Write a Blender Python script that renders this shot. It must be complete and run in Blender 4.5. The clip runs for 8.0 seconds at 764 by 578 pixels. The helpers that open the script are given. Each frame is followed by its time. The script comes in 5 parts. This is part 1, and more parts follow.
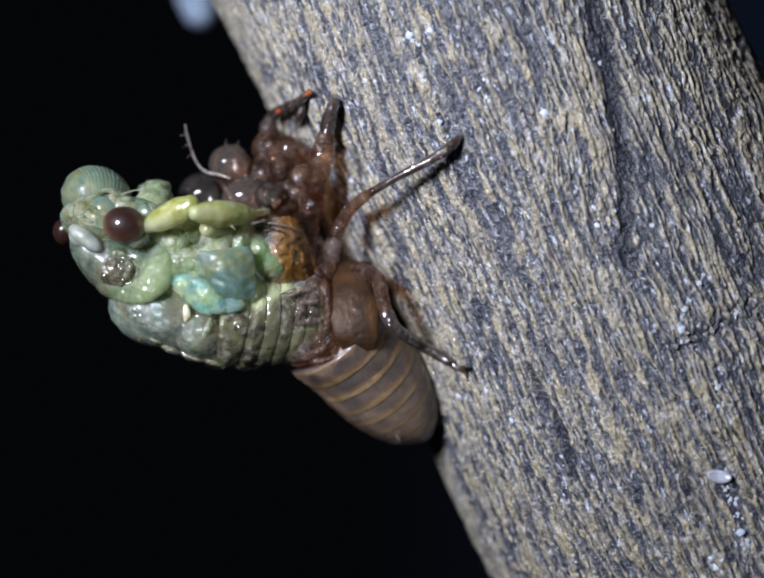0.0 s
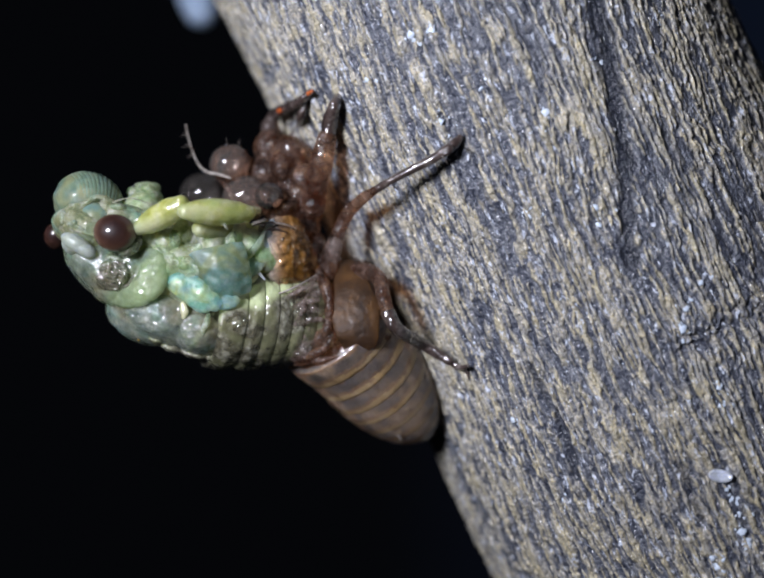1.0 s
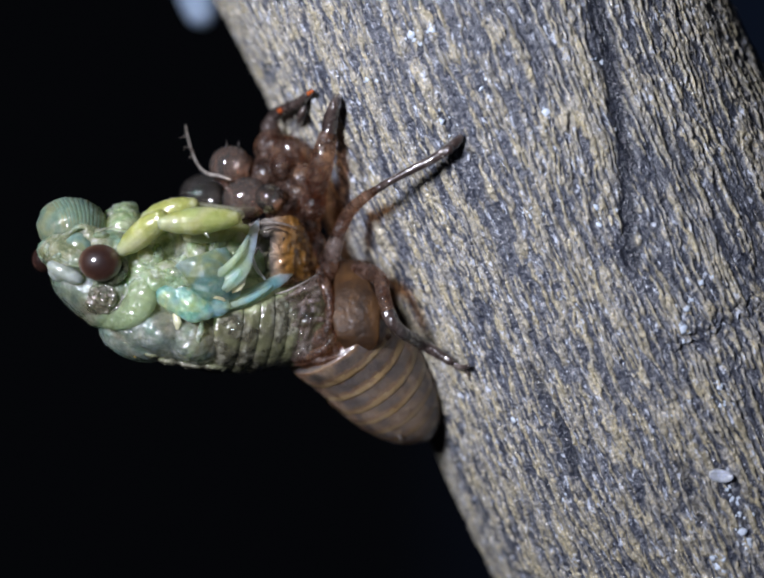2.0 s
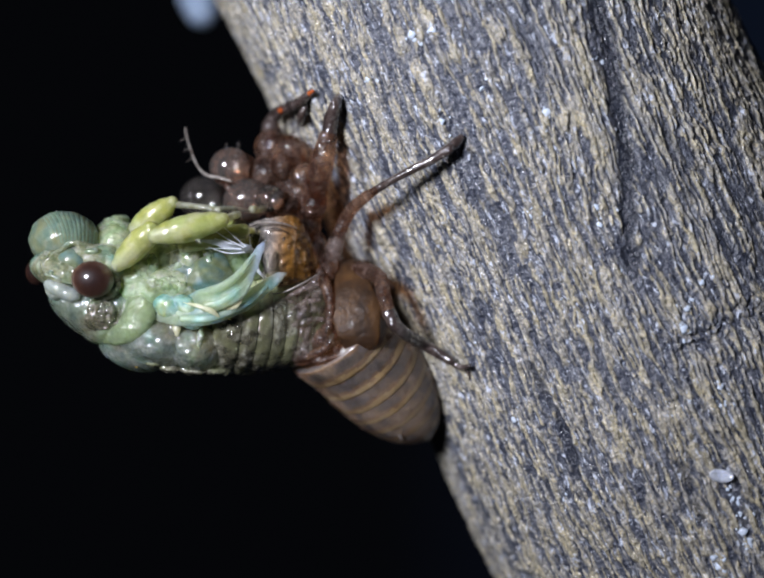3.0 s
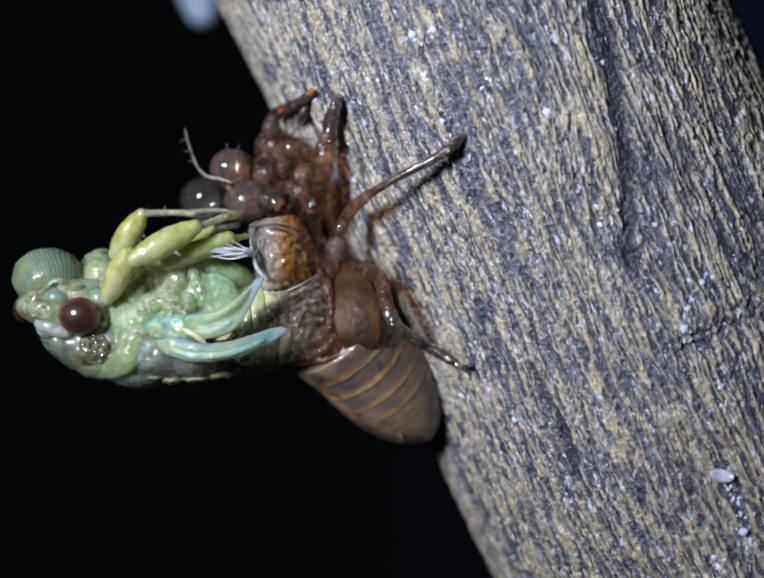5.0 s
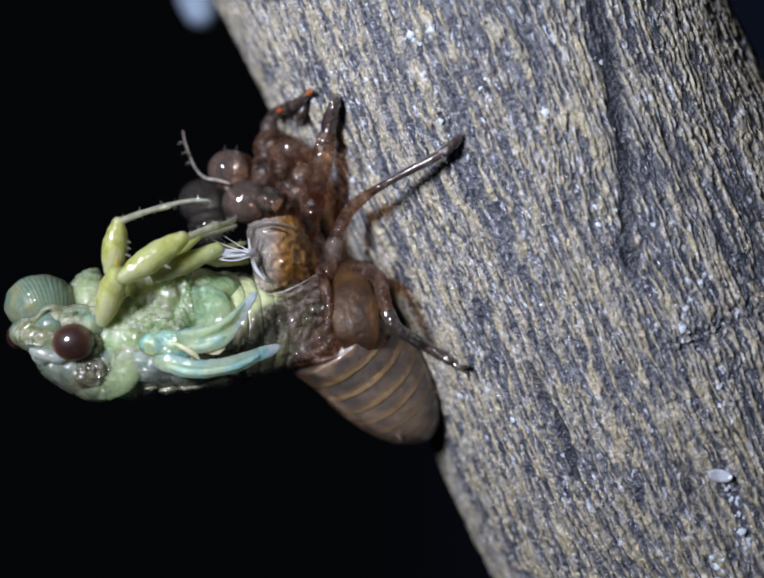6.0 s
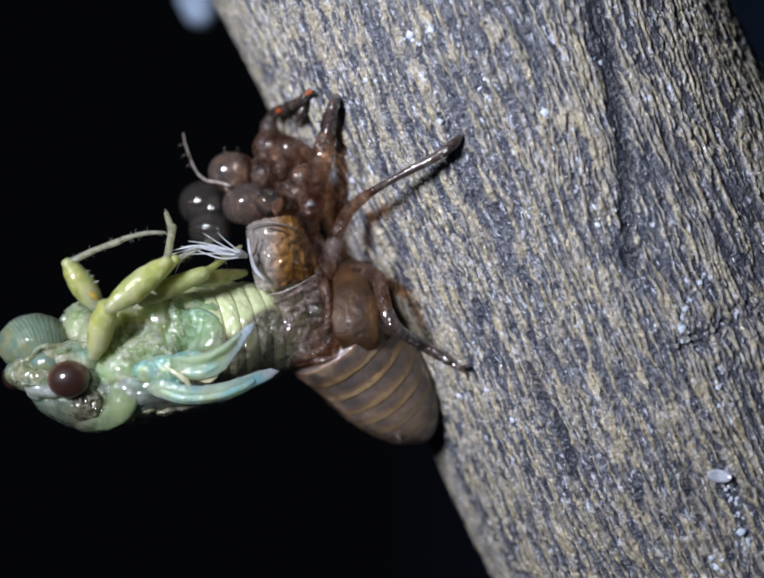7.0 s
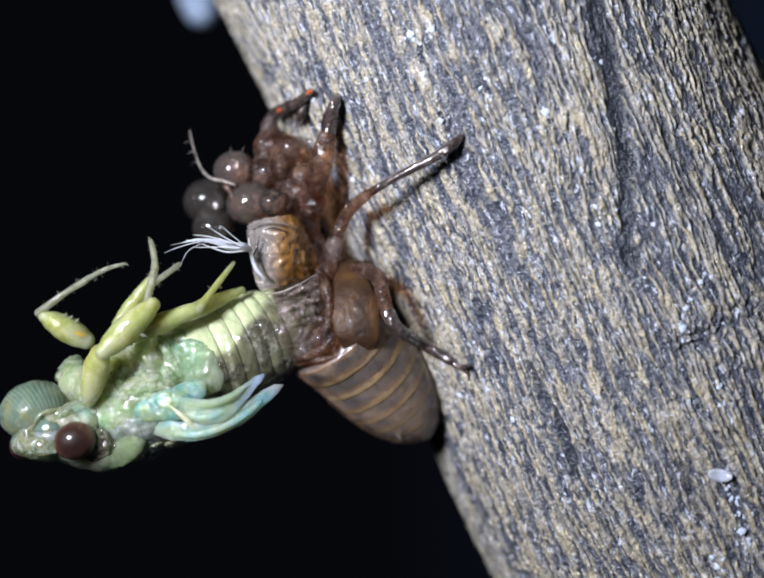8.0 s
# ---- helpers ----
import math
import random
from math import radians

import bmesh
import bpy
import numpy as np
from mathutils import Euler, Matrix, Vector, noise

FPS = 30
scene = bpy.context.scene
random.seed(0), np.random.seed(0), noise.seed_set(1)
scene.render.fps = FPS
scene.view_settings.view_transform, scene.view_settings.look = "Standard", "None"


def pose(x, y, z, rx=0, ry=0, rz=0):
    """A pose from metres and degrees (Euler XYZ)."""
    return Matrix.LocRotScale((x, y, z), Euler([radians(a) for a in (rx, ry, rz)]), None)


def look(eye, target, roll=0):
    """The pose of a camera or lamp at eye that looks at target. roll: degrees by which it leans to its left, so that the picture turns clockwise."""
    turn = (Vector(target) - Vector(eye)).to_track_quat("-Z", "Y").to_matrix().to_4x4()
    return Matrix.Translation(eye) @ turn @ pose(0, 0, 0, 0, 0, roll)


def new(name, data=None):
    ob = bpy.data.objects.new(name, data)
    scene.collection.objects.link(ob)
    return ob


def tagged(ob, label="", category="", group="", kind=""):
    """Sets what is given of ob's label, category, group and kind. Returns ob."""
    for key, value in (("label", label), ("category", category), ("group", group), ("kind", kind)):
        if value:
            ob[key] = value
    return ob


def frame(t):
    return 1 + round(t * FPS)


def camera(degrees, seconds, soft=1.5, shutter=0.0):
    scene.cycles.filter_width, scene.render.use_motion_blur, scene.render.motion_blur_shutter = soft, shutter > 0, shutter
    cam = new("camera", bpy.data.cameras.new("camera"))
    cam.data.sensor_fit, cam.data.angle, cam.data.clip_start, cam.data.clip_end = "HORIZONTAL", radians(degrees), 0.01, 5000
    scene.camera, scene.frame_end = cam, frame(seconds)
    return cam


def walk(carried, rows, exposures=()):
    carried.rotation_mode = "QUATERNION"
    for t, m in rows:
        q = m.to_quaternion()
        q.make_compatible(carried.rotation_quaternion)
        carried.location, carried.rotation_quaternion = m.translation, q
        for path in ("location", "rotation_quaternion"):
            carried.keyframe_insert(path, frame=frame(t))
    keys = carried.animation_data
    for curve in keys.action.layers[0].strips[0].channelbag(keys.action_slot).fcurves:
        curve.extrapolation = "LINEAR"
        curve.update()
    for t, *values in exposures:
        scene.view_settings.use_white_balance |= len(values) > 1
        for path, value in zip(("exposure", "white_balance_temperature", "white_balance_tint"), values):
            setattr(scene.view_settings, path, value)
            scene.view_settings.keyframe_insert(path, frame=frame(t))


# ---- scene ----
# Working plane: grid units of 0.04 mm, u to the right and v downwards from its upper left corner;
# depths in millimetres, away from the camera.
UNIT, REACH = 4e-5, 0.11704


def spot(u, v, d=0.0):
    k = 1 + d * 0.001 / REACH
    return Vector(((u - 784) * UNIT * k, d * 0.001, (593 - v) * UNIT * k))


# ---- camera ----
cam = camera(30, 8.0, 2.0)
SWAY = [(0.0, 0, 0), (0.5, -1.7, 0.1), (1.0, 2.9, -1.2), (1.5, 3.2, -1.2), (3.0, 4.6, -1.6), (3.5, -3.8, 0.4),
        (4.0, 3.5, -1.2), (4.5, 6.6, -1.8), (6.0, 2.4, -1.5), (6.5, 2.9, -1.6), (7.0, 1.1, -1.0), (7.5, 0.9, -1.2),
        (8.0, 2.4, -2.2)]
walk(cam, [(t, look((0, -REACH, 0), (-x * UNIT, 0, y * UNIT))) for t, x, y in SWAY],
     [(0.0, 0.0), (7.9, 0.0), (8.0, 0.36)])
cam.data.dof.use_dof, cam.data.dof.focus_distance, cam.data.dof.aperture_fstop = True, REACH - 0.0080, 16.0

# ---- light ----
world = bpy.data.worlds.new("night")
scene.world = world
world.use_nodes = True
air = world.node_tree
way, turn, tone = air.nodes.new("ShaderNodeTexCoord"), air.nodes.new("ShaderNodeSeparateXYZ"), air.nodes.new("ShaderNodeValToRGB")
air.links.new(way.outputs["Generated"], turn.inputs[0])
air.links.new(turn.outputs["X"], tone.inputs["Fac"])
tone.color_ramp.elements[0].position, tone.color_ramp.elements[0].color = 0.0, (0.0015, 0.0017, 0.0024, 1)
tone.color_ramp.elements[1].position, tone.color_ramp.elements[1].color = 0.27, (0.0032, 0.0052, 0.0115, 1)
air.links.new(tone.outputs["Color"], air.nodes["Background"].inputs["Color"])
torch = new("torch", bpy.data.lights.new("torch", "AREA"))
torch.data.shape, torch.data.size, torch.data.energy, torch.data.color = "DISK", 0.046, 0.074, (0.86, 0.885, 1.0)
torch.data.spread = math.radians(50)
torch.matrix_world = look((-0.094, -0.163, 0.052), (0.000, 0.0, 0.007))


# ---- materials ----
def material(name, rough=0.5, metallic=0.0, coat=0.0, sss=0.0):
    m = bpy.data.materials.new(name)
    m.use_nodes = True
    nt = m.node_tree
    b = nt.nodes["Principled BSDF"]
    b.inputs["Roughness"].default_value = rough
    b.inputs["Metallic"].default_value = metallic
    b.inputs["Coat Weight"].default_value = coat
    b.inputs["Coat Roughness"].default_value = 0.06
    if sss:
        b.inputs["Subsurface Weight"].default_value = sss
        b.inputs["Subsurface Radius"].default_value = (1.0, 0.9, 0.55)
        b.inputs["Subsurface Scale"].default_value = 0.0045
    return m, nt, b


def coords(nt, scale=(1, 1, 1), rot=(0, 0, 0)):
    tc, mp = nt.nodes.new("ShaderNodeTexCoord"), nt.nodes.new("ShaderNodeMapping")
    mp.inputs["Scale"].default_value, mp.inputs["Rotation"].default_value = scale, rot
    nt.links.new(tc.outputs["Object"], mp.inputs["Vector"])
    return mp.outputs["Vector"]


def noisy(nt, vec, scale, detail=3.0, rough=0.6, distort=0.0):
    n = nt.nodes.new("ShaderNodeTexNoise")
    n.inputs["Scale"].default_value, n.inputs["Detail"].default_value = scale, detail
    n.inputs["Roughness"].default_value, n.inputs["Distortion"].default_value = rough, distort
    nt.links.new(vec, n.inputs["Vector"])
    return n.outputs["Fac"]


def ridged(nt, vec, scale, detail=3.0):
    """Sharp creases: crests of a ridged noise."""
    n = nt.nodes.new("ShaderNodeTexNoise")
    n.noise_type, n.normalize = "RIDGED_MULTIFRACTAL", True
    n.inputs["Scale"].default_value, n.inputs["Detail"].default_value = scale, detail
    n.inputs["Distortion"].default_value = 0.4
    nt.links.new(vec, n.inputs["Vector"])
    return n.outputs["Fac"]


def ramp(nt, fac, stops):
    r = nt.nodes.new("ShaderNodeValToRGB")
    e = r.color_ramp.elements
    while len(e) < len(stops):
        e.new(0.5)
    for el, (p, c) in zip(e, stops):
        el.position, el.color = p, (*c, 1) if len(c) == 3 else c
    nt.links.new(fac, r.inputs["Fac"])
    return r.outputs["Color"]


def blend(nt, fac, a, b, mode="MIX"):
    x = nt.nodes.new("ShaderNodeMix")
    x.data_type, x.blend_type = "RGBA", mode
    for sock, val in ((x.inputs[0], fac), (x.inputs[6], a), (x.inputs[7], b)):
        if isinstance(val, bpy.types.NodeSocket):
            nt.links.new(val, sock)
        elif isinstance(val, (int, float)):
            sock.default_value = val
        else:
            sock.default_value = (*val, 1)
    return x.outputs[2]


def relief(nt, b, heights, film=None):
    """Bumps one after another: (height socket, strength, distance in mm); film: those of the coat alone."""
    for name, chain in (("Normal", heights), ("Coat Normal", film or heights)):
        prev = None
        for h, strength, dist in chain:
            n = nt.nodes.new("ShaderNodeBump")
            n.inputs["Strength"].default_value, n.inputs["Distance"].default_value = min(1.0, strength), dist * 0.001 * max(1.0, strength)
            nt.links.new(h, n.inputs["Height"])
            if prev:
                nt.links.new(prev, n.inputs["Normal"])
            prev = n.outputs["Normal"]
        nt.links.new(prev, b.inputs[name])


def tissue(name, stops, scale=500, rough=0.3, coat=0.6, sss=0.35, bump=0.35, fine=2200, accent=None, second=None, fade=None, wet=0.06, veil=0.0):
    """Wet soft skin: a slow change of hue, finer mottling, small wrinkles and a moist coat."""
    m, nt, b = material(name, rough, 0, coat, sss)
    v = coords(nt)
    b.inputs["Coat Roughness"].default_value = wet
    b.inputs["Specular IOR Level"].default_value = 0.2
    b.inputs["Coat IOR"].default_value = 2.0 if bump > 0.5 else 1.5
    slow, mid, small = noisy(nt, v, scale, 2, 0.5, 0.3), noisy(nt, v, scale * 3.1, 3, 0.6), noisy(nt, v, fine, 4, 0.65)
    col = ramp(nt, mid, stops)
    if accent:
        col = blend(nt, ramp(nt, slow, [(0.44, (0, 0, 0)), (0.58, (0.9, 0.9, 0.9))]), col, accent)
    if second:
        col = blend(nt, ramp(nt, noisy(nt, v, scale * 0.8, 2, 0.5), [(0.50, (0, 0, 0)), (0.66, (0.7, 0.7, 0.7))]), col, second)
    col = blend(nt, 0.32, col, ramp(nt, small, [(0.25, (0.3, 0.3, 0.3)), (0.7, (1, 1, 1))]), "MULTIPLY")
    for axis, lo, hi, shade in fade or ():
        along, lift = nt.nodes.new("ShaderNodeVectorMath"), nt.nodes.new("ShaderNodeMath")
        along.operation, lift.operation = "DOT_PRODUCT", "MULTIPLY_ADD"
        along.inputs[1].default_value = axis
        nt.links.new(v, along.inputs[0])
        nt.links.new(slow, lift.inputs[0])
        lift.inputs[1].default_value = 0.0025
        nt.links.new(along.outputs["Value"], lift.inputs[2])
        span = nt.nodes.new("ShaderNodeMapRange")
        span.interpolation_type = "SMOOTHSTEP"
        span.inputs["From Min"].default_value, span.inputs["From Max"].default_value = lo * 0.001 + 0.00125, hi * 0.001 + 0.00125
        nt.links.new(lift.outputs[0], span.inputs["Value"])
        col = blend(nt, span.outputs[0], col, shade)
    nt.links.new(col, b.inputs["Base Color"])
    w = min(1, bump)
    relief(nt, b, [(noisy(nt, v, fine * 0.40, 1, 0.4, 0.5), w, 0.16), (noisy(nt, v, fine * 1.5, 1, 0.5, 0.6), w, 0.05)],
           [(ridged(nt, v, fine * 0.17, 2), w, 0.8), (noisy(nt, v, fine * 0.75, 0, 0.5, 0.8), w, 0.27)])
    if veil:
        clear, mx = nt.nodes.new("ShaderNodeBsdfTransparent"), nt.nodes.new("ShaderNodeMixShader")
        clear.inputs["Color"].default_value = (0.88, 0.95, 0.80, 1)
        nt.links.new(ramp(nt, noisy(nt, v, scale * 1.6, 3, 0.6), [(0.35, (veil * 0.4,) * 3), (0.65, (min(1, veil * 1.5),) * 3)]), mx.inputs[0])
        nt.links.new(b.outputs[0], mx.inputs[1])
        nt.links.new(clear.outputs[0], mx.inputs[2])
        nt.links.new(mx.outputs[0], nt.nodes["Material Output"].inputs["Surface"])
    return m


def husk(name, stops, scale=450, rough=0.35, coat=0.5, thin=0.0, bump=0.4, tint=(0.80, 0.62, 0.50), glow=0.0, deep=0.0, reach=0.0012):
    """Dry chitin with a wet gloss; thin: how much light passes straight through the empty wall."""
    m, nt, b = material(name, rough, 0, coat, deep)
    v = coords(nt)
    b.inputs["Coat Roughness"].default_value = 0.07
    b.inputs["Coat IOR"].default_value = 1.7
    if deep:
        b.inputs["Subsurface Scale"].default_value = reach
    big, small = noisy(nt, v, scale, 4, 0.65, 0.8), noisy(nt, v, 3400, 4, 0.7)
    fold = ridged(nt, v, scale * 0.8, 2)
    col = blend(nt, 0.6, ramp(nt, big, stops), ramp(nt, small, [(0.25, (0.35, 0.35, 0.35)), (0.7, (1, 1, 1))]), "MULTIPLY")
    nt.links.new(blend(nt, ramp(nt, fold, [(0.55, (0, 0, 0)), (0.85, (0.55, 0.55, 0.55))]), col, stops[-1][1]), b.inputs["Base Color"])
    relief(nt, b, [(fold, bump, 0.45), (noisy(nt, v, 2300, 1, 0.5, 0.7), bump, 0.12)], [(fold, bump, 0.9), (noisy(nt, v, 1500, 0, 0.5, 0.7), bump, 0.35)])
    b.inputs["Specular IOR Level"].default_value = 0.35
    out = b.outputs[0]
    if glow:
        lit, g = nt.nodes.new("ShaderNodeBsdfTranslucent"), nt.nodes.new("ShaderNodeMixShader")
        lit.inputs["Color"].default_value = (0.55, 0.36, 0.24, 1)
        g.inputs[0].default_value = glow
        nt.links.new(out, g.inputs[1])
        nt.links.new(lit.outputs[0], g.inputs[2])
        out = g.outputs[0]
        nt.links.new(out, nt.nodes["Material Output"].inputs["Surface"])
    if thin:
        clear, mx = nt.nodes.new("ShaderNodeBsdfTransparent"), nt.nodes.new("ShaderNodeMixShader")
        clear.inputs["Color"].default_value = (*tint, 1)
        nt.links.new(ramp(nt, noisy(nt, v, scale * 1.3, 3, 0.6), [(0.35, (thin * 0.3,) * 3), (0.65, (min(1, thin * 1.5),) * 3)]), mx.inputs[0])
        nt.links.new(out, mx.inputs[1])
        nt.links.new(clear.outputs[0], mx.inputs[2])
        nt.links.new(mx.outputs[0], nt.nodes["Material Output"].inputs["Surface"])
    return m


def film_skin(name, tint, haze, gloss=0.06, dents=0.025, warm=None, mirror=0.36, streak=2.6):
    """A thin clear empty skin: it lets the light through, with a sheen and a little haze."""
    m = bpy.data.materials.new(name)
    m.use_nodes = True
    nt = m.node_tree
    nt.nodes.remove(nt.nodes["Principled BSDF"])
    clear, dull, shine = (nt.nodes.new("ShaderNodeBsdf" + k) for k in ("Transparent", "Diffuse", "Glossy"))
    clear.inputs["Color"].default_value = (*tint, 1)
    dull.inputs["Color"].default_value = (0.60, 0.54, 0.50, 1)
    shine.inputs["Roughness"].default_value = gloss
    v = coords(nt)
    dent = nt.nodes.new("ShaderNodeBump")
    dent.inputs["Strength"].default_value, dent.inputs["Distance"].default_value = 1.0, dents * 0.001
    nt.links.new(noisy(nt, v, 900, 1, 0.4, 0.6), dent.inputs["Height"])
    nt.links.new(dent.outputs["Normal"], shine.inputs["Normal"])
    if warm:
        cut, span = nt.nodes.new("ShaderNodeSeparateXYZ"), nt.nodes.new("ShaderNodeMapRange")
        nt.links.new(v, cut.inputs[0])
        span.interpolation_type = "SMOOTHSTEP"
        span.inputs["From Min"].default_value, span.inputs["From Max"].default_value = warm[0] * 0.001, warm[1] * 0.001
        nt.links.new(cut.outputs["X"], span.inputs["Value"])
        nt.links.new(blend(nt, span.outputs[0], (0.62, 0.56, 0.52), warm[2]), dull.inputs["Color"])
    haze_fac = ramp(nt, ridged(nt, v, 380, 3), [(0.30, (haze * 0.55,) * 3), (0.60, (haze,) * 3), (0.88, (min(1, haze * streak),) * 3)])
    one, two, lw = nt.nodes.new("ShaderNodeMixShader"), nt.nodes.new("ShaderNodeMixShader"), nt.nodes.new("ShaderNodeLayerWeight")
    lw.inputs["Blend"].default_value = mirror
    nt.links.new(haze_fac, one.inputs[0])
    nt.links.new(clear.outputs[0], one.inputs[1])
    nt.links.new(dull.outputs[0], one.inputs[2])
    nt.links.new(lw.outputs["Fresnel"], two.inputs[0])
    nt.links.new(one.outputs[0], two.inputs[1])
    nt.links.new(shine.outputs[0], two.inputs[2])
    nt.links.new(two.outputs[0], nt.nodes["Material Output"].inputs["Surface"])
    return m


def bark_material():
    """Dark smooth under-bark, pale tan fibres standing proud of it, blue-white specks partly painting glints."""
    m, nt, b = material("bark", 0.42, 0, 0.5)
    at = nt.nodes.new("ShaderNodeAttribute")
    at.attribute_name = "fibre"
    fibre = at.outputs["Fac"]
    v = coords(nt, (1, 1, 0.22))
    o = coords(nt)
    b.inputs["Coat Roughness"].default_value = 0.11
    under = ramp(nt, noisy(nt, coords(nt, (1, 1, 0.30)), 2300, 5, 0.75, 0.6), [(0.32, (0.008, 0.010, 0.018)), (0.46, (0.036, 0.042, 0.064)), (0.58, (0.095, 0.100, 0.120)), (0.70, (0.32, 0.33, 0.36))])
    over = ramp(nt, noisy(nt, coords(nt, (1, 1, 0.35)), 2800, 5, 0.80, 0.4), [(0.34, (0.06, 0.060, 0.064)), (0.42, (0.145, 0.138, 0.130)), (0.50, (0.27, 0.255, 0.228)), (0.565, (0.37, 0.345, 0.30)), (0.59, (0.58, 0.44, 0.16)), (0.62, (0.52, 0.49, 0.45)), (0.69, (0.88, 0.87, 0.87))])
    hue = ramp(nt, noisy(nt, coords(nt, (1, 1, 0.22)), 1500, 3, 0.6, 0.3), [(0.42, (0, 0, 0)), (0.62, (1, 1, 1))])
    over = blend(nt, hue, blend(nt, 0.20, over, (0.25, 0.25, 0.26)), blend(nt, 0.38, over, (0.42, 0.35, 0.17)))
    grit = noisy(nt, coords(nt, (1, 1, 0.6)), 4200, 4, 0.7)
    edge = nt.nodes.new("ShaderNodeMath")
    edge.operation = "MULTIPLY_ADD"
    edge.inputs[1].default_value = 0.55
    nt.links.new(grit, edge.inputs[0])
    nt.links.new(fibre, edge.inputs[2])
    cover = ramp(nt, edge.outputs[0], [(0.34, (0, 0, 0)), (0.84, (1, 1, 1))])
    col = blend(nt, cover, under, over)
    worn = nt.nodes.new("ShaderNodeAttribute")
    worn.attribute_name = "scar"
    bare = ramp(nt, noisy(nt, coords(nt, (1, 1, 0.15)), 1800, 4, 0.7), [(0.35, (0.008, 0.010, 0.018)), (0.60, (0.022, 0.026, 0.040)), (0.75, (0.07, 0.072, 0.085))])
    # pale-blue spots; they also stand in for specular points on wet bark
    glint_specks = ramp(nt, noisy(nt, coords(nt, (1, 1, 0.45)), 2000, 4, 0.7, 0.3), [(0.585, (0, 0, 0)), (0.66, (0.9, 0.9, 0.9))])
    col = blend(nt, glint_specks, col, (0.52, 0.56, 0.66))
    col = blend(nt, ramp(nt, worn.outputs["Fac"], [(0.25, (0, 0, 0)), (0.75, (0.95, 0.95, 0.95))]), col, bare)
    col = blend(nt, 0.68, col, ramp(nt, noisy(nt, o, 7000, 3, 0.7), [(0.25, (0.35, 0.35, 0.35)), (0.7, (1, 1, 1))]), "MULTIPLY")
    nt.links.new(col, b.inputs["Base Color"])
    nt.links.new(ramp(nt, grit, [(0.35, (0.16,) * 3), (0.65, (0.6,) * 3)]), b.inputs["Roughness"])
    relief(nt, b, [(noisy(nt, v, 2600, 4, 0.65, 0.5), 0.8, 0.18), (grit, 0.9, 0.12), (noisy(nt, o, 3800, 1, 0.4, 0.5), 1.0, 0.16)])
    return m


def eye_material():
    """Glossy dark brown eye, its view-dependent dark centre painted into colour, warm brown rim."""
    m, nt, b = material("dark_brown_eye", 0.5, 0, 1.0, 0.3)
    b.inputs["Coat Roughness"].default_value, b.inputs["Subsurface Scale"].default_value = 0.10, 0.0008
    b.inputs["Specular IOR Level"].default_value = 0.2
    v = coords(nt, (1, 0, 1))
    far = nt.nodes.new("ShaderNodeVectorMath")
    far.operation = "LENGTH"
    nt.links.new(v, far.inputs[0])
    grow = nt.nodes.new("ShaderNodeMath")
    grow.operation = "MULTIPLY"
    grow.inputs[1].default_value = 600
    nt.links.new(far.outputs["Value"], grow.inputs[0])
    col = ramp(nt, grow.outputs[0], [(0.25, (0.016, 0.006, 0.005)), (0.62, (0.030, 0.013, 0.009)), (0.92, (0.085, 0.040, 0.026))])
    nt.links.new(blend(nt, 0.3, col, ramp(nt, noisy(nt, coords(nt), 9000, 2), [(0.3, (0.5, 0.5, 0.5)), (0.7, (1, 1, 1))]), "MULTIPLY"), b.inputs["Base Color"])
    return m


BARK = bark_material()
GREEN = tissue("soft_green_skin", [(0.32, (0.165, 0.213, 0.091)), (0.47, (0.305, 0.354, 0.183)), (0.58, (0.427, 0.451, 0.305)), (0.70, (0.610, 0.610, 0.512))], 300, 0.5, 0.7, 0.8, 0.6, 3200, (0.245, 0.385, 0.190), (0.525, 0.500, 0.366), veil=0.28)
MUZZLE = tissue("grey_green_head_skin", [(0.32, (0.094, 0.119, 0.062)), (0.47, (0.237, 0.250, 0.144)), (0.58, (0.362, 0.362, 0.250)), (0.70, (0.600, 0.587, 0.500))], 420, 0.45, 0.9, 0.6, 0.9, 3600, (0.200, 0.338, 0.250), (0.450, 0.413, 0.188), veil=0.30)
FLAP = tissue("jade_skin", [(0.32, (0.201, 0.307, 0.177)), (0.52, (0.283, 0.378, 0.236)), (0.70, (0.401, 0.460, 0.342))], 300, 0.45, 0.7, 0.9, 0.35, 2600, (0.236, 0.389, 0.236), (0.425, 0.448, 0.319), veil=0.42)
FACE = tissue("teal_face_skin", [(0.32, (0.075, 0.135, 0.108)), (0.52, (0.135, 0.185, 0.140)), (0.70, (0.23, 0.25, 0.19))], 330, 0.5, 0.7, 0.8, 0.35, 3000, (0.235, 0.225, 0.105), (0.115, 0.205, 0.180), veil=0.22)
GREY = tissue("grey_wet_skin", [(0.32, (0.101, 0.130, 0.112)), (0.50, (0.221, 0.254, 0.215)), (0.68, (0.442, 0.461, 0.416))], 330, 0.45, 1.0, 0.7, 0.75, 3600, (0.182, 0.273, 0.221), (0.377, 0.305, 0.195), veil=0.34)
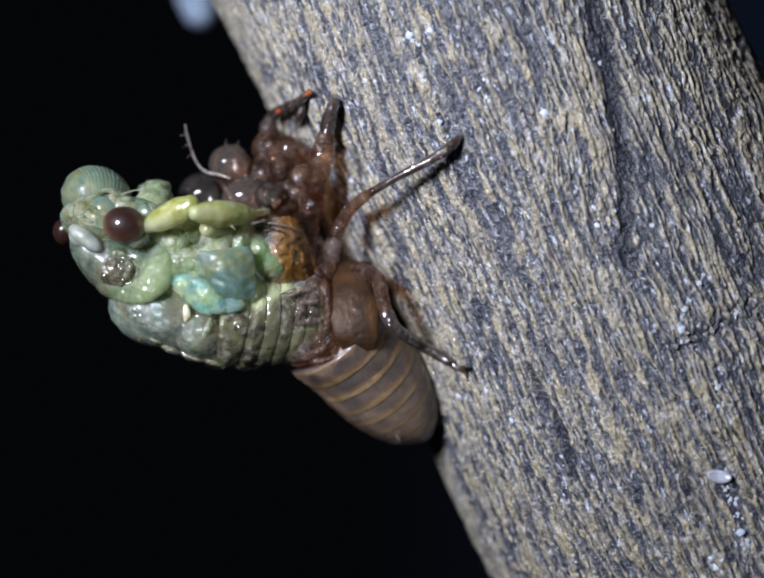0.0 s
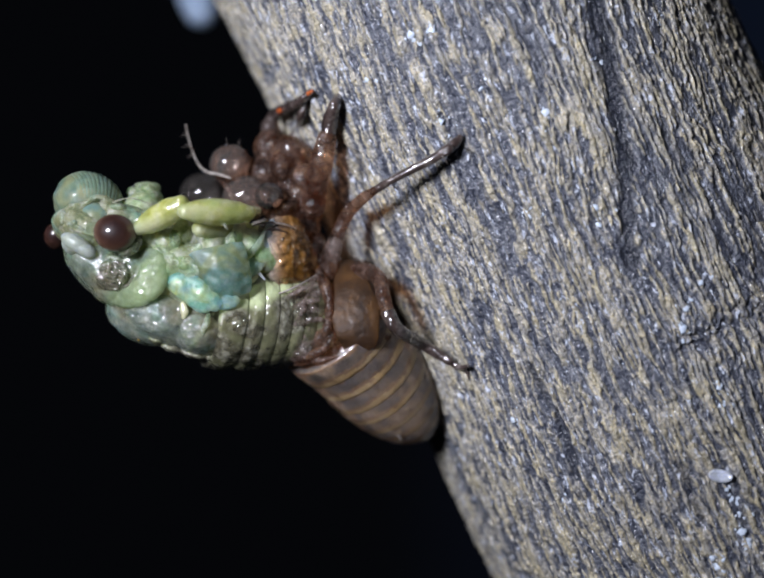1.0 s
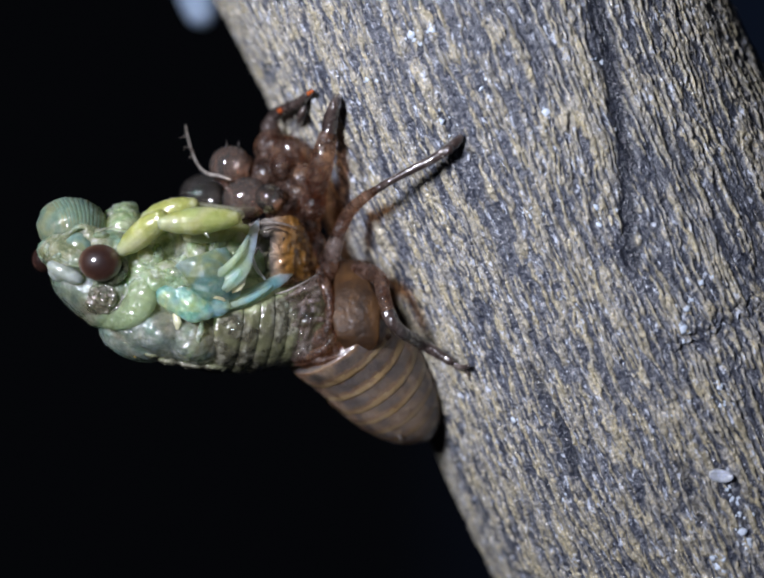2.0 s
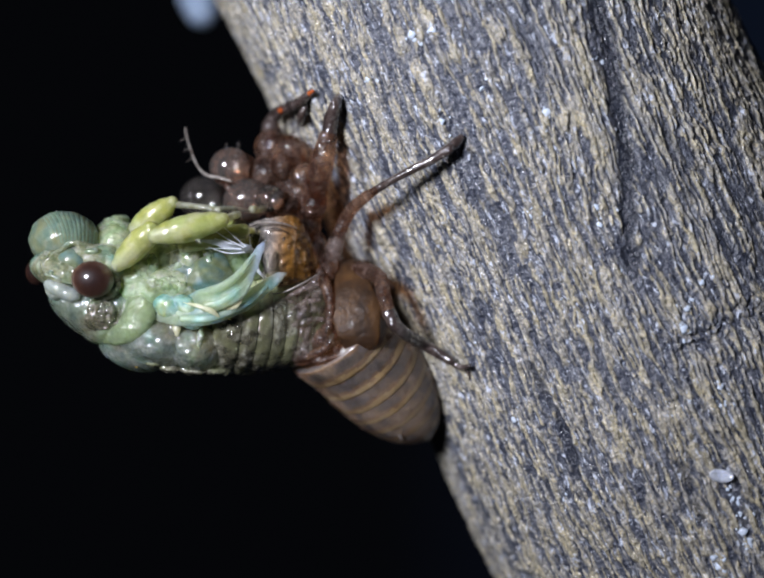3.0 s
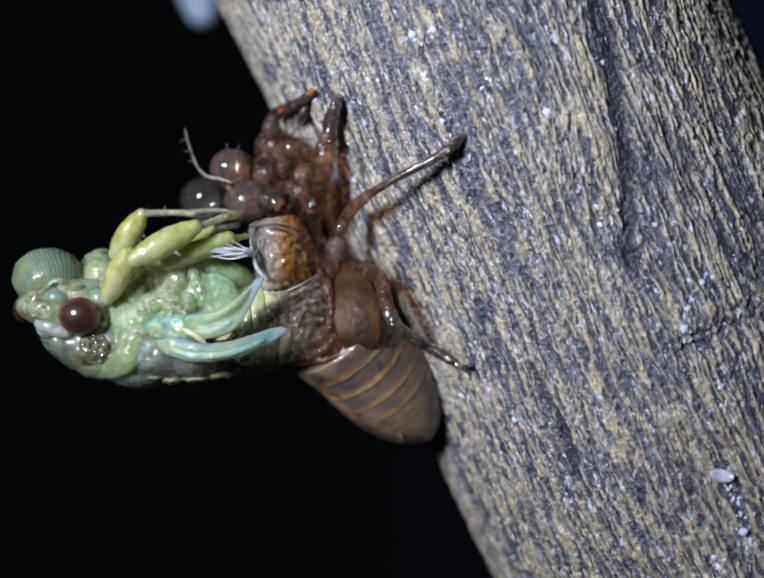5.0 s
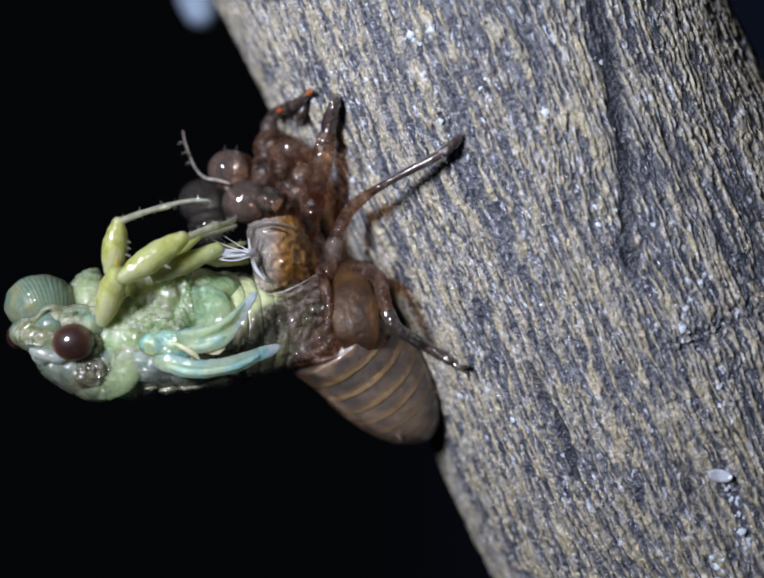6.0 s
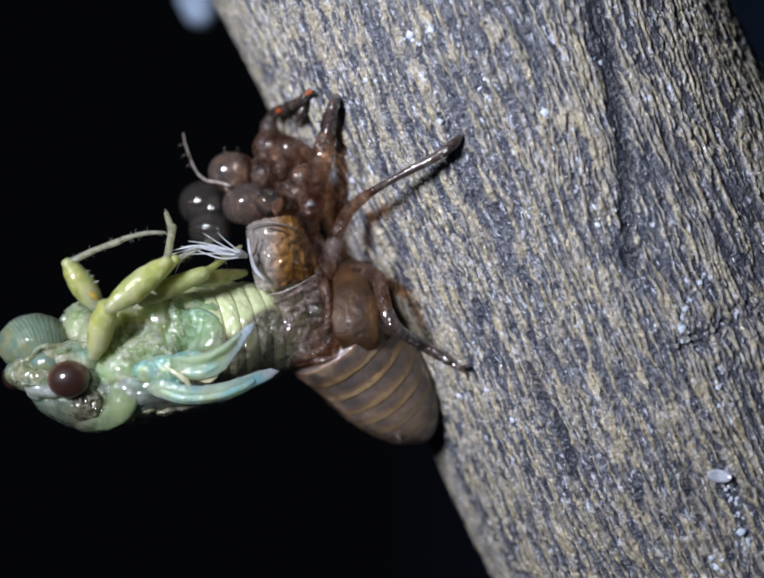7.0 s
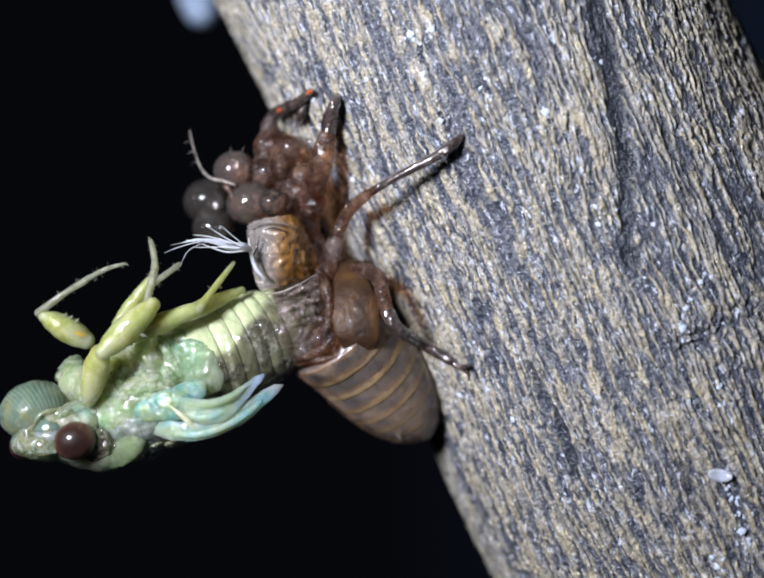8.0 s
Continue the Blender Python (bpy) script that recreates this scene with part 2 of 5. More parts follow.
# grey shield shading into a broad green rim
SHIELD = tissue("shield_skin", [(0.32, (0.098, 0.130, 0.107)), (0.52, (0.182, 0.221, 0.169)), (0.70, (0.325, 0.351, 0.286))], 330, 0.45, 1.0, 0.7, 0.6, 3000, (0.156, 0.247, 0.169), (0.299, 0.260, 0.169), [((0.75, 0, -0.35), -1.2, 0.1, (0.225, 0.29, 0.155))], veil=0.36)
UMBER = tissue("brown_wrinkled_skin", [(0.32, (0.045, 0.042, 0.028)), (0.52, (0.105, 0.095, 0.064)), (0.70, (0.23, 0.22, 0.17))], 500, 0.4, 1.0, 0.35, 0.85, 3800, (0.12, 0.15, 0.09), veil=0.28)
SLICK = tissue("black_wet_skin", [(0.32, (0.048, 0.045, 0.032)), (0.52, (0.120, 0.112, 0.080)), (0.70, (0.384, 0.376, 0.288))], 500, 0.4, 1.0, 0.1, 0.8, 3400, (0.160, 0.168, 0.096))
# dark wet back, deepened by painted shade, shading into a pale green belly
BELLY = tissue("wet_belly_skin", [(0.32, (0.045, 0.041, 0.027)), (0.52, (0.112, 0.104, 0.072)), (0.70, (0.375, 0.367, 0.285))], 420, 0.4, 1.0, 0.2, 0.6, 3200, (0.165, 0.165, 0.090), None, [((-0.45, 0, 1), 2.3, 3.5, (0.540, 0.600, 0.330))], veil=0.20)
LEG = tissue("yellow_green_leg", [(0.32, (0.212, 0.228, 0.053)), (0.52, (0.307, 0.318, 0.101)), (0.70, (0.424, 0.424, 0.233))], 300, 0.5, 0.8, 0.9, 0.38, 2400, (0.286, 0.335, 0.128), (0.444, 0.434, 0.286), None, 0.15, veil=0.14)
JOINT = tissue("orange_joint", [(0.3, (0.50, 0.28, 0.03)), (0.7, (0.55, 0.38, 0.08))], 500, 0.35, 0.9, 0.6, 0.1)
SHIN = tissue("pale_shin", [(0.3, (0.19, 0.185, 0.10)), (0.7, (0.36, 0.35, 0.25))], 900, 0.42, 0.6, 0.8, 0.3, 2600, veil=0.30)
FOREWING = tissue("turquoise_forewing", [(0.32, (0.133, 0.348, 0.297)), (0.52, (0.205, 0.419, 0.359)), (0.70, (0.297, 0.481, 0.419))], 300, 0.42, 0.40, 0.9, 0.25, 2200, (0.348, 0.440, 0.245), None, [((1, 0, 0), 4.3, 6.2, (0.348, 0.471, 0.583)), ((0, 0, -1), 0.5, 1.6, (0.388, 0.430, 0.205))], veil=0.22)
HINDWING = tissue("turquoise_hindwing", [(0.32, (0.133, 0.348, 0.307)), (0.52, (0.195, 0.419, 0.369)), (0.70, (0.286, 0.481, 0.430))], 300, 0.42, 0.40, 0.9, 0.25, 2200, (0.338, 0.440, 0.266), None, [((1, 0, 0), 7.6, 9.2, (0.471, 0.502, 0.409)), ((-1, 0, 0), -1.0, 1.2, (0.338, 0.409, 0.226))], veil=0.18)
WING = tissue("turquoise_wing_pad", [(0.32, (0.115, 0.322, 0.253)), (0.52, (0.207, 0.414, 0.322)), (0.70, (0.322, 0.483, 0.414))], 520, 0.40, 0.6, 0.9, 0.4, 2600, (0.391, 0.425, 0.149), (0.207, 0.391, 0.483), veil=0.34)
CREAM = tissue("cream_skin", [(0.3, (0.22, 0.25, 0.22)), (0.7, (0.33, 0.36, 0.32))], 300, 0.42, 0.8, 0.8, 0.15, veil=0.15)
YELLOW = tissue("yellow_edge", [(0.3, (0.50, 0.46, 0.20)), (0.7, (0.62, 0.60, 0.40))], 500, 0.40, 0.6, 0.5, 0.1)
TEAL = tissue("teal_knob", [(0.3, (0.085, 0.155, 0.135)), (0.7, (0.16, 0.235, 0.20))], 500, 0.5, 1.0, 0.6, 0.2, 2600, (0.19, 0.22, 0.12), None, None, 0.12, veil=0.2)
FOAM = tissue("silvery_membrane", [(0.32, (0.203, 0.247, 0.135)), (0.50, (0.360, 0.405, 0.270)), (0.68, (0.585, 0.607, 0.506))], 700, 0.4, 0.80, 0.7, 1.3, 3600, (0.270, 0.383, 0.214), veil=0.45)
GROOVE = tissue("dark_green_groove", [(0.3, (0.10, 0.175, 0.135)), (0.7, (0.16, 0.23, 0.165))], 600, 0.4, 0.7, 0.6, 0.2)
EYE = eye_material()
WHITE = tissue("white_thread", [(0.3, (0.46, 0.49, 0.52)), (0.7, (0.64, 0.67, 0.71))], 900, 0.4, 0.6, 0.6, 0.5)
BROWN = husk("brown_husk", [(0.32, (0.012, 0.008, 0.007)), (0.44, (0.050, 0.031, 0.026)), (0.55, (0.120, 0.083, 0.070)), (0.64, (0.20, 0.118, 0.070)), (0.74, (0.46, 0.40, 0.38))], 560, 0.35, 1.0, 0.52, 0.9, (0.92, 0.68, 0.52), 0.30)
PINK = husk("pinkish_clear_husk", [(0.30, (0.078, 0.052, 0.044)), (0.46, (0.195, 0.146, 0.130)), (0.62, (0.325, 0.260, 0.240)), (0.76, (0.585, 0.533, 0.507))], 520, 0.32, 1.0, 0.90, 0.9, (0.850, 0.850, 0.850), 0.30)
DARK = husk("dark_husk", [(0.3, (0.014, 0.010, 0.010)), (0.55, (0.052, 0.036, 0.032)), (0.75, (0.17, 0.145, 0.135))], 700, 0.28, 1.0, 0, 0.7)
PLATE = husk("smooth_brown_husk", [(0.34, (0.020, 0.009, 0.003)), (0.52, (0.060, 0.026, 0.007)), (0.70, (0.120, 0.056, 0.016))], 260, 0.6, 0.05, 0.12, 0.6, (0.80, 0.50, 0.30), 0.16, 0.3, 0.0012)
BAND = husk("grey_brown_husk", [(0.3, (0.062, 0.056, 0.056)), (0.46, (0.120, 0.100, 0.090)), (0.58, (0.185, 0.132, 0.094)), (0.72, (0.285, 0.222, 0.178))], 420, 0.5, 0.9, 0.08, 0.6, (1.022, 0.768, 0.600), 0.15, 0.9, 0.0020)
HEM = husk("tan_husk_hem", [(0.3, (0.225, 0.148, 0.072)), (0.5, (0.345, 0.240, 0.122)), (0.7, (0.470, 0.360, 0.225))], 420, 0.5, 0.9, 0.05, 0.5, (0.800, 0.610, 0.471), 0.15, 0.7, 0.0012)
DUSK = husk("brown_husk_band", [(0.3, (0.125, 0.078, 0.052)), (0.5, (0.205, 0.128, 0.082)), (0.7, (0.30, 0.215, 0.155))], 420, 0.5, 0.9, 0.08, 0.5, (0.882, 0.660, 0.515), 0.15, 0.9, 0.0028)
RUST = husk("orange_red_husk", [(0.3, (0.30, 0.05, 0.012)), (0.7, (0.45, 0.11, 0.03))], 500, 0.25, 0.9)
PALE_HUSK = husk("pale_grey_husk", [(0.3, (0.16, 0.14, 0.125)), (0.7, (0.34, 0.31, 0.28))], 700, 0.3, 0.8, 0.35, 0.4)
TWIG = tissue("blue_white_twig_bark", [(0.3, (0.26, 0.36, 0.52)), (0.7, (0.48, 0.58, 0.74))], 300, 0.5, 0.2, 0.2, 0.3)
FROST = tissue("frosty_lichen", [(0.3, (0.40, 0.47, 0.58)), (0.7, (0.62, 0.68, 0.77))], 900, 0.3, 0.5, 0.1, 0.4)
GLASSY = film_skin("clear_husk_skin", (0.98, 0.96, 0.94), 0.05, 0.03, 0.05)
SMOKY = film_skin("smoky_husk_skin", (0.94, 0.84, 0.78), 0.10, 0.03, 0.06)
FILM = film_skin("pale_collar_skin", (0.96, 0.90, 0.84), 0.38, 0.06, 0.30, (-9.2, -7.2, (0.80, 0.37, 0.07)), 0.40, 1.8)


# ---- building ----
def creases(size):
    """A soft crumpled relief, size in mm."""
    name = "creases_%.2f" % size
    tex = bpy.data.textures.get(name) or bpy.data.textures.new(name, "CLOUDS")
    tex.noise_scale, tex.noise_depth = size * 0.001, 2
    return tex


def part(name, bm, mat, parent=None, label="", origin=None, voxel=0.0, soften=6, lumps=None):
    """One mesh object out of a bmesh in world space, under its thing or part. voxel in mm melts its lumps together."""
    me = bpy.data.meshes.new(name)
    o = Vector(origin) if origin is not None else Vector((0, 0, 0))
    bmesh.ops.translate(bm, verts=bm.verts, vec=-o)
    bmesh.ops.recalc_face_normals(bm, faces=bm.faces)
    for f in bm.faces:
        f.smooth = True
    bm.to_mesh(me)
    bm.free()
    for k in mat if isinstance(mat, (list, tuple)) else [mat]:
        me.materials.append(k)
    ob = new(name, me)
    ob.location = o
    up = parent
    if up:
        ob.parent = up
        base = Vector((0, 0, 0))
        while up:
            base += up.location
            up = up.parent
        ob.location = o - base
    if voxel:
        r = ob.modifiers.new("melt", "REMESH")
        r.mode, r.voxel_size, r.use_smooth_shade = "VOXEL", voxel * 0.001, True
        s = ob.modifiers.new("soften", "SMOOTH")
        s.iterations, s.factor = soften, 0.5
        for strength, size in lumps or ((0.10, 1.0), (0.05, 0.32)):
            d = ob.modifiers.new("wrinkle", "DISPLACE")
            d.texture, d.strength, d.mid_level, d.texture_coords = creases(size), strength * 0.001, 0.5, "LOCAL"
    if label:
        tagged(ob, label)
    return ob


def thing(name, u, v, d, label, category, group="", kind=""):
    e = new(name)
    e.empty_display_size = 0.005
    e.location = spot(u, v, d)
    return tagged(e, label, category, group, kind)


def lump(bm, u, v, d, ru, rv, rd, turn=0.0, yaw=0.0, sub=3):
    """An ellipsoid: radii ru, rv in grid units, rd in mm; turn: anticlockwise degrees in the working plane."""
    m = Matrix.Translation(spot(u, v, d)) @ pose(0, 0, 0, 0, -turn, 0) @ pose(0, 0, 0, 0, 0, yaw) @ Matrix.Diagonal((ru * UNIT, rd * 0.001, rv * UNIT, 1))
    bmesh.ops.create_icosphere(bm, subdivisions=sub, radius=1, matrix=m)
    return bm


def smooth_path(pts, rad, per=5):
    out, n = [], len(pts)
    for i in range(n - 1):
        p0, p1, p2, p3 = pts[max(i - 1, 0)], pts[i], pts[i + 1], pts[min(i + 2, n - 1)]
        for k in range(per if i < n - 2 else per + 1):
            s = k / per
            q = 0.5 * (2 * p1 + (p2 - p0) * s + (2 * p0 - 5 * p1 + 4 * p2 - p3) * s * s + (3 * p1 - p0 - 3 * p2 + p3) * s ** 3)
            out.append((q, rad[i] + (rad[i + 1] - rad[i]) * (3 * s * s - 2 * s ** 3)))
    return out


def tube(bm, pts, rad, n=14, flat=1.0, per=5, index=0):
    """A rounded limb along (u, v, d) points, with radii in grid units; flat: depth of its section against its height."""
    path = smooth_path([spot(*p) for p in pts], [r * UNIT for r in rad], per)
    head, tail = path[0], path[-1]
    t0, t1 = (path[1][0] - head[0]).normalized(), (tail[0] - path[-2][0]).normalized()
    ends = [0.35, 0.7, 0.92]
    path = [(head[0] - t0 * head[1] * math.sqrt(1 - e * e), head[1] * e) for e in ends] + path + [(tail[0] + t1 * tail[1] * math.sqrt(1 - e * e), tail[1] * e) for e in reversed(ends)]
    rings = []
    for i, (c, r) in enumerate(path):
        t = (path[min(i + 1, len(path) - 1)][0] - path[max(i - 1, 0)][0]).normalized()
        side = t.cross(Vector((0, 1, 0)))
        side = side.normalized() if side.length > 1e-4 else Vector((0, 0, 1))
        back = side.cross(t).normalized()
        rings.append([bm.verts.new(c + side * r * math.cos(a) + back * r * flat * math.sin(a)) for a in (2 * math.pi * k / n for k in range(n))])
    for a, b in zip(rings, rings[1:]):
        for k in range(n):
            bm.faces.new((a[k], a[(k + 1) % n], b[(k + 1) % n], b[k])).material_index = index
    for ring in (rings[0], rings[-1]):
        bm.faces.new(ring).material_index = index
    return bm


def limb(name, pts, rad, mat, parent, label="", origin=None, flat=1.0, n=14):
    return part(name, tube(bmesh.new(), pts, rad, n, flat), mat, parent, label, origin)


# ---- the branch ----
def lattice(rng, s, a):
    """Smooth value noise on a random lattice."""
    table = rng.random((256, 256))
    i, j = np.floor(s).astype(int), np.floor(a).astype(int)
    x, y = s - i, a - j
    x, y = x * x * (3 - 2 * x), y * y * (3 - 2 * y)
    g = lambda p, q: table[p % 256, q % 256]
    return (g(i, j) * (1 - x) + g(i + 1, j) * x) * (1 - y) + (g(i, j + 1) * (1 - x) + g(i + 1, j + 1) * x) * y


def branch():
    rng = np.random.default_rng(5)
    top, foot = spot(960 - 0.482 * 420, -420, 9), spot(960 + 0.482 * 1650, 1650, 9)
    axis = (top - foot).normalized()
    size = (top - foot).length * 1000
    side = axis.cross(Vector((0, 1, 0))).normalized()
    front = side.cross(axis).normalized()
    if front.y > 0:
        front = -front
    right = front.cross(axis) * -1
    turn = Matrix((right, -front, axis)).transposed().to_4x4()
    th = np.radians(np.concatenate([np.linspace(-98, 98, 860), np.linspace(98, 262, 60)[1:-1]]))
    lo, hi = size * 0.135, size * 0.815
    al = np.concatenate([np.linspace(0, lo, 40)[:-1], np.linspace(lo, hi, 640), np.linspace(hi, size, 40)[1:]])
    T, A = np.meshgrid(th, al)
    s = T * 20.2
    # where each place shows on the working plane
    m4 = np.array(Matrix.Translation(foot) @ turn)
    base = np.stack([20.2 * np.sin(T), -20.2 * np.cos(T), A], -1) * 0.001 @ m4[:3, :3].T + m4[:3, 3]
    k = 1 + base[..., 1] / REACH
    U, V = base[..., 0] / (UNIT * k) + 784, 593 - base[..., 2] / (UNIT * k)
    warp = (lattice(rng, s / 3.0 + 40, A / 11.0) - 0.5) * 1.2 + (lattice(rng, s / 0.9 + 10, A / 2.6) - 0.5) * 0.22 + (lattice(rng, s / 0.4 + 71, A / 0.8) - 0.5) * 0.22
    q = s + warp - 0.12 * np.maximum(0, A - 30) ** 2 / 88
    split = np.clip((1 - np.abs(2 * lattice(rng, q / 1.25 + 7, A / 13.0) - 1)) * 7 - 5.9, 0, 1) * (lattice(rng, q / 2.0 + 3, A / 6.0) > 0.42)
    patch = lattice(rng, q / 2.4 + 17, A / 9.0) * 0.55 + lattice(rng, q / 0.9 + 83, A / 3.5) * 0.45
    mix = 0.30 * lattice(rng, q / 0.21 + 60, A / 2.8) + 0.34 * lattice(rng, q / 0.16 + 140, A / 1.15) + 0.18 * lattice(rng, q / 0.50 + 200, A / 4.5) + 0.18 * lattice(rng, q / 0.13 + 31, A / 0.32)
    fibre = np.clip((mix - 0.50 + 0.10 * (patch - 0.5)) * 6.6 + 0.30, 0, 1)
    crumbs = lattice(rng, q / 0.26 + 130, A / 0.42)

    ragged = (lattice(rng, s / 0.8 + 5, A / 1.6) - 0.5) * 34 + (lattice(rng, s / 0.3 + 55, A / 0.6) - 0.5) * 16

    UR, VR = U + ragged * 0.55, V + ragged * 0.3

    def strip(points, width):
        """How near a place lies to a line on the front of the branch, 1 on it."""
        best = np.full(U.shape, 9e9)
        for (u0, v0), (u1, v1) in zip(points, points[1:]):
            du, dv = u1 - u0, v1 - v0
            f = np.clip(((UR - u0) * du + (VR - v0) * dv) / (du * du + dv * dv), 0, 1)
            best = np.minimum(best, np.hypot(UR - u0 - f * du, VR - v0 - f * dv))
        best = np.where(np.cos(T) > -0.05, best, 9e9)
        return np.clip(1.35 - best / width, 0, 1)

    scar = strip([(1205, -40), (1228, 40), (1252, 130), (1272, 270), (1288, 400), (1296, 540)], 21)
    scar = np.maximum(scar, 0.5 * strip([(1355, 240), (1378, 290), (1405, 340), (1415, 410)], 15))
    scar = np.maximum(scar, 0.4 * strip([(1425, 120), (1450, 200), (1475, 290)], 14))
    scar = np.maximum(scar, 0.9 * strip([(1132, 850), (1158, 920), (1180, 985)], 9))
    scar = np.maximum(scar, 0.6 * strip([(1395, 960), (1440, 1080)], 13))
    scar = np.maximum(scar, 0.7 * strip([(1080, 760), (1120, 840)], 12))
    knot = strip([(1400, 712), (1440, 690), (1500, 655), (1590, 610)], 22)
    fibre = fibre * (1 - 0.9 * scar) * (1 - 0.55 * knot) * (1 - 0.85 * split)
    h = 0.25 * fibre - 0.10 * split + 0.17 * crumbs * (1 - 0.7 * scar) + 0.22 * (patch - 0.5) - 0.18 * scar
    h += knot * (0.22 * np.sin((U * 0.5 + V + ragged * 1.5) * 0.22) - 0.12)
    r = 20.5 - 0.9 * (1 - A / size) + 0.25 * np.sin(A / 9.0 + 2 * T) + 0.2 * np.sin(A / 5.3 - T) + h - 0.35
    verts = (np.stack([r * np.sin(T), -r * np.cos(T), A], -1) * 0.001).reshape(-1, 3)
    n, m = len(th), len(al)
    i, j = np.meshgrid(np.arange(n), np.arange(m - 1))
    e = (i + 1) % n
    faces = np.stack([j * n + i, j * n + e, (j + 1) * n + e, (j + 1) * n + i], -1).reshape(-1, 4)
    me = bpy.data.meshes.new("tree_branch")
    me.from_pydata(verts.tolist(), [], faces.tolist())
    me.polygons.foreach_set("use_smooth", np.ones(len(faces), bool))
    me.attributes.new("fibre", "FLOAT", "POINT").data.foreach_set("value", fibre.reshape(-1).astype(np.float32))
    me.attributes.new("scar", "FLOAT", "POINT").data.foreach_set("value", scar.reshape(-1).astype(np.float32))
    me.materials.append(BARK)
    ob = new("tree_branch", me)
    ob.matrix_world = Matrix.Translation(foot) @ turn
    tagged(ob, "leaning tree branch with rough grey-brown fibrous bark", "branch", kind="structure")

    def surface(u, v):
        """The place and outward way on the bark at (u, v)."""
        p, q2 = np.unravel_index(np.argmin(np.hypot(U[::4, :860:4] - u, V[::4, :860:4] - v)), U[::4, :860:4].shape)
        p, q2 = p * 4, q2 * 4
        place = ob.matrix_world @ Vector(verts[p * n + q2])
        t = T[p, q2]
        return place, (turn.to_3x3() @ Vector((math.sin(t), -math.cos(t), 0))).normalized()

    return surface


bark_at = branch()


def crystal(bm, rnd, u, v, size, flatness=0.45):
    place, way = bark_at(u, v)
    m = Matrix.Translation(place - way * 0.00004) @ way.to_track_quat("Z", "Y").to_matrix().to_4x4() @ pose(0, 0, 0, 0, 0, rnd.uniform(0, 360))
    got = bmesh.ops.create_icosphere(bm, subdivisions=2, radius=1)["verts"]
    sx, sy = size * UNIT * rnd.uniform(0.7, 1.3), size * UNIT * rnd.uniform(0.7, 1.2)
    for p in got:
        k = 1 + 0.9 * (noise.noise(p.co * 2.2 + Vector((u, v, 0))))
        p.co = m @ Vector((p.co.x * sx * k, p.co.y * sy * k, p.co.z * size * UNIT * flatness * k))
    return bm


def lichen():
    rnd = random.Random(11)
    bm = bmesh.new()
    for u, v, z in ((1080, 438, 10), (1222, 432, 11), (1228, 460, 8), (905, 248, 10), (1118, 238, 10), (1480, 832, 10), (1410, 628, 10), (1400, 680, 12), (1500, 1005, 9), (1515, 1030, 12),
                    (1525, 1090, 13), (1535, 1120, 10), (1470, 1165, 14), (1226, 124, 10), (1352, 45, 9), (1155, 1032, 8), (1045, 868, 8), (1480, 795, 7), (1440, 575, 9), (885, 60, 9), (850, 75, 11), (760, 165, 8), (985, 180, 8)):
        crystal(bm, rnd, u, v, z * 0.75, 0.3)
        for _ in range(5):
            crystal(bm, rnd, u + rnd.gauss(0, z), v + rnd.gauss(0, z * 1.3), z * rnd.uniform(0.25, 0.45), 0.3)
    for _ in range(110):
        v = rnd.uniform(-20, 1200)
        left = 450 + 0.47 * v
        crystal(bm, rnd, rnd.uniform(left + 90, min(1568, left + 1000)), v, rnd.uniform(1.5, 3.2), 0.3)
    me = bpy.data.meshes.new("lichen")
    for f in bm.faces:
        f.smooth = True
    bm.to_mesh(me)
    bm.free()
    me.materials.append(FROST)
    tagged(new("lichen", me), "scattered pale blue-white crusts of lichen on the bark", "lichen", kind="stuff")


lichen()


def flake():
    place, way = bark_at(1475, 977)
    bm = bmesh.new()
    bmesh.ops.create_uvsphere(bm, u_segments=24, v_segments=10, radius=1, matrix=Matrix.Diagonal((23 * UNIT, 15 * UNIT, 5 * UNIT, 1)))
    for p in bm.verts:
        if p.co.y > 0:
            p.co.y *= 0.7
        p.co.z += 3.0 * p.co.x * p.co.x / (23 * UNIT) * 0.15
    me = bpy.data.meshes.new("flake")
    for f in bm.faces:
        f.smooth = True
    bm.to_mesh(me)
    bm.free()
    me.materials.append(WHITE)
    ob = new("flake", me)
    tilt = (way + Vector((0, -1.2, 0))).normalized()
    ob.matrix_world = Matrix.Translation(place + way * 0.0002) @ tilt.to_track_quat("Z", "Y").to_matrix().to_4x4() @ pose(0, 0, 0, 0, 0, -8)
    tagged(ob, "small pale oval flake stuck to the bark", "flake")


flake()


def twig():
    bm = tube(bmesh.new(), [(345, -180, 48), (380, -80, 48), (402, -6, 47), (410, 24, 46)], [36, 50, 56, 46], 20)
    ob = part("twig", bm, TWIG)
    tagged(ob, "pale blue-white twig end behind the branch", "twig")


twig()


# ---- the empty nymph skin ----
SKIN = thing("nymph_skin", 700, 620, 0, "brown translucent empty cicada nymph skin clinging to the bark", "insect skin")


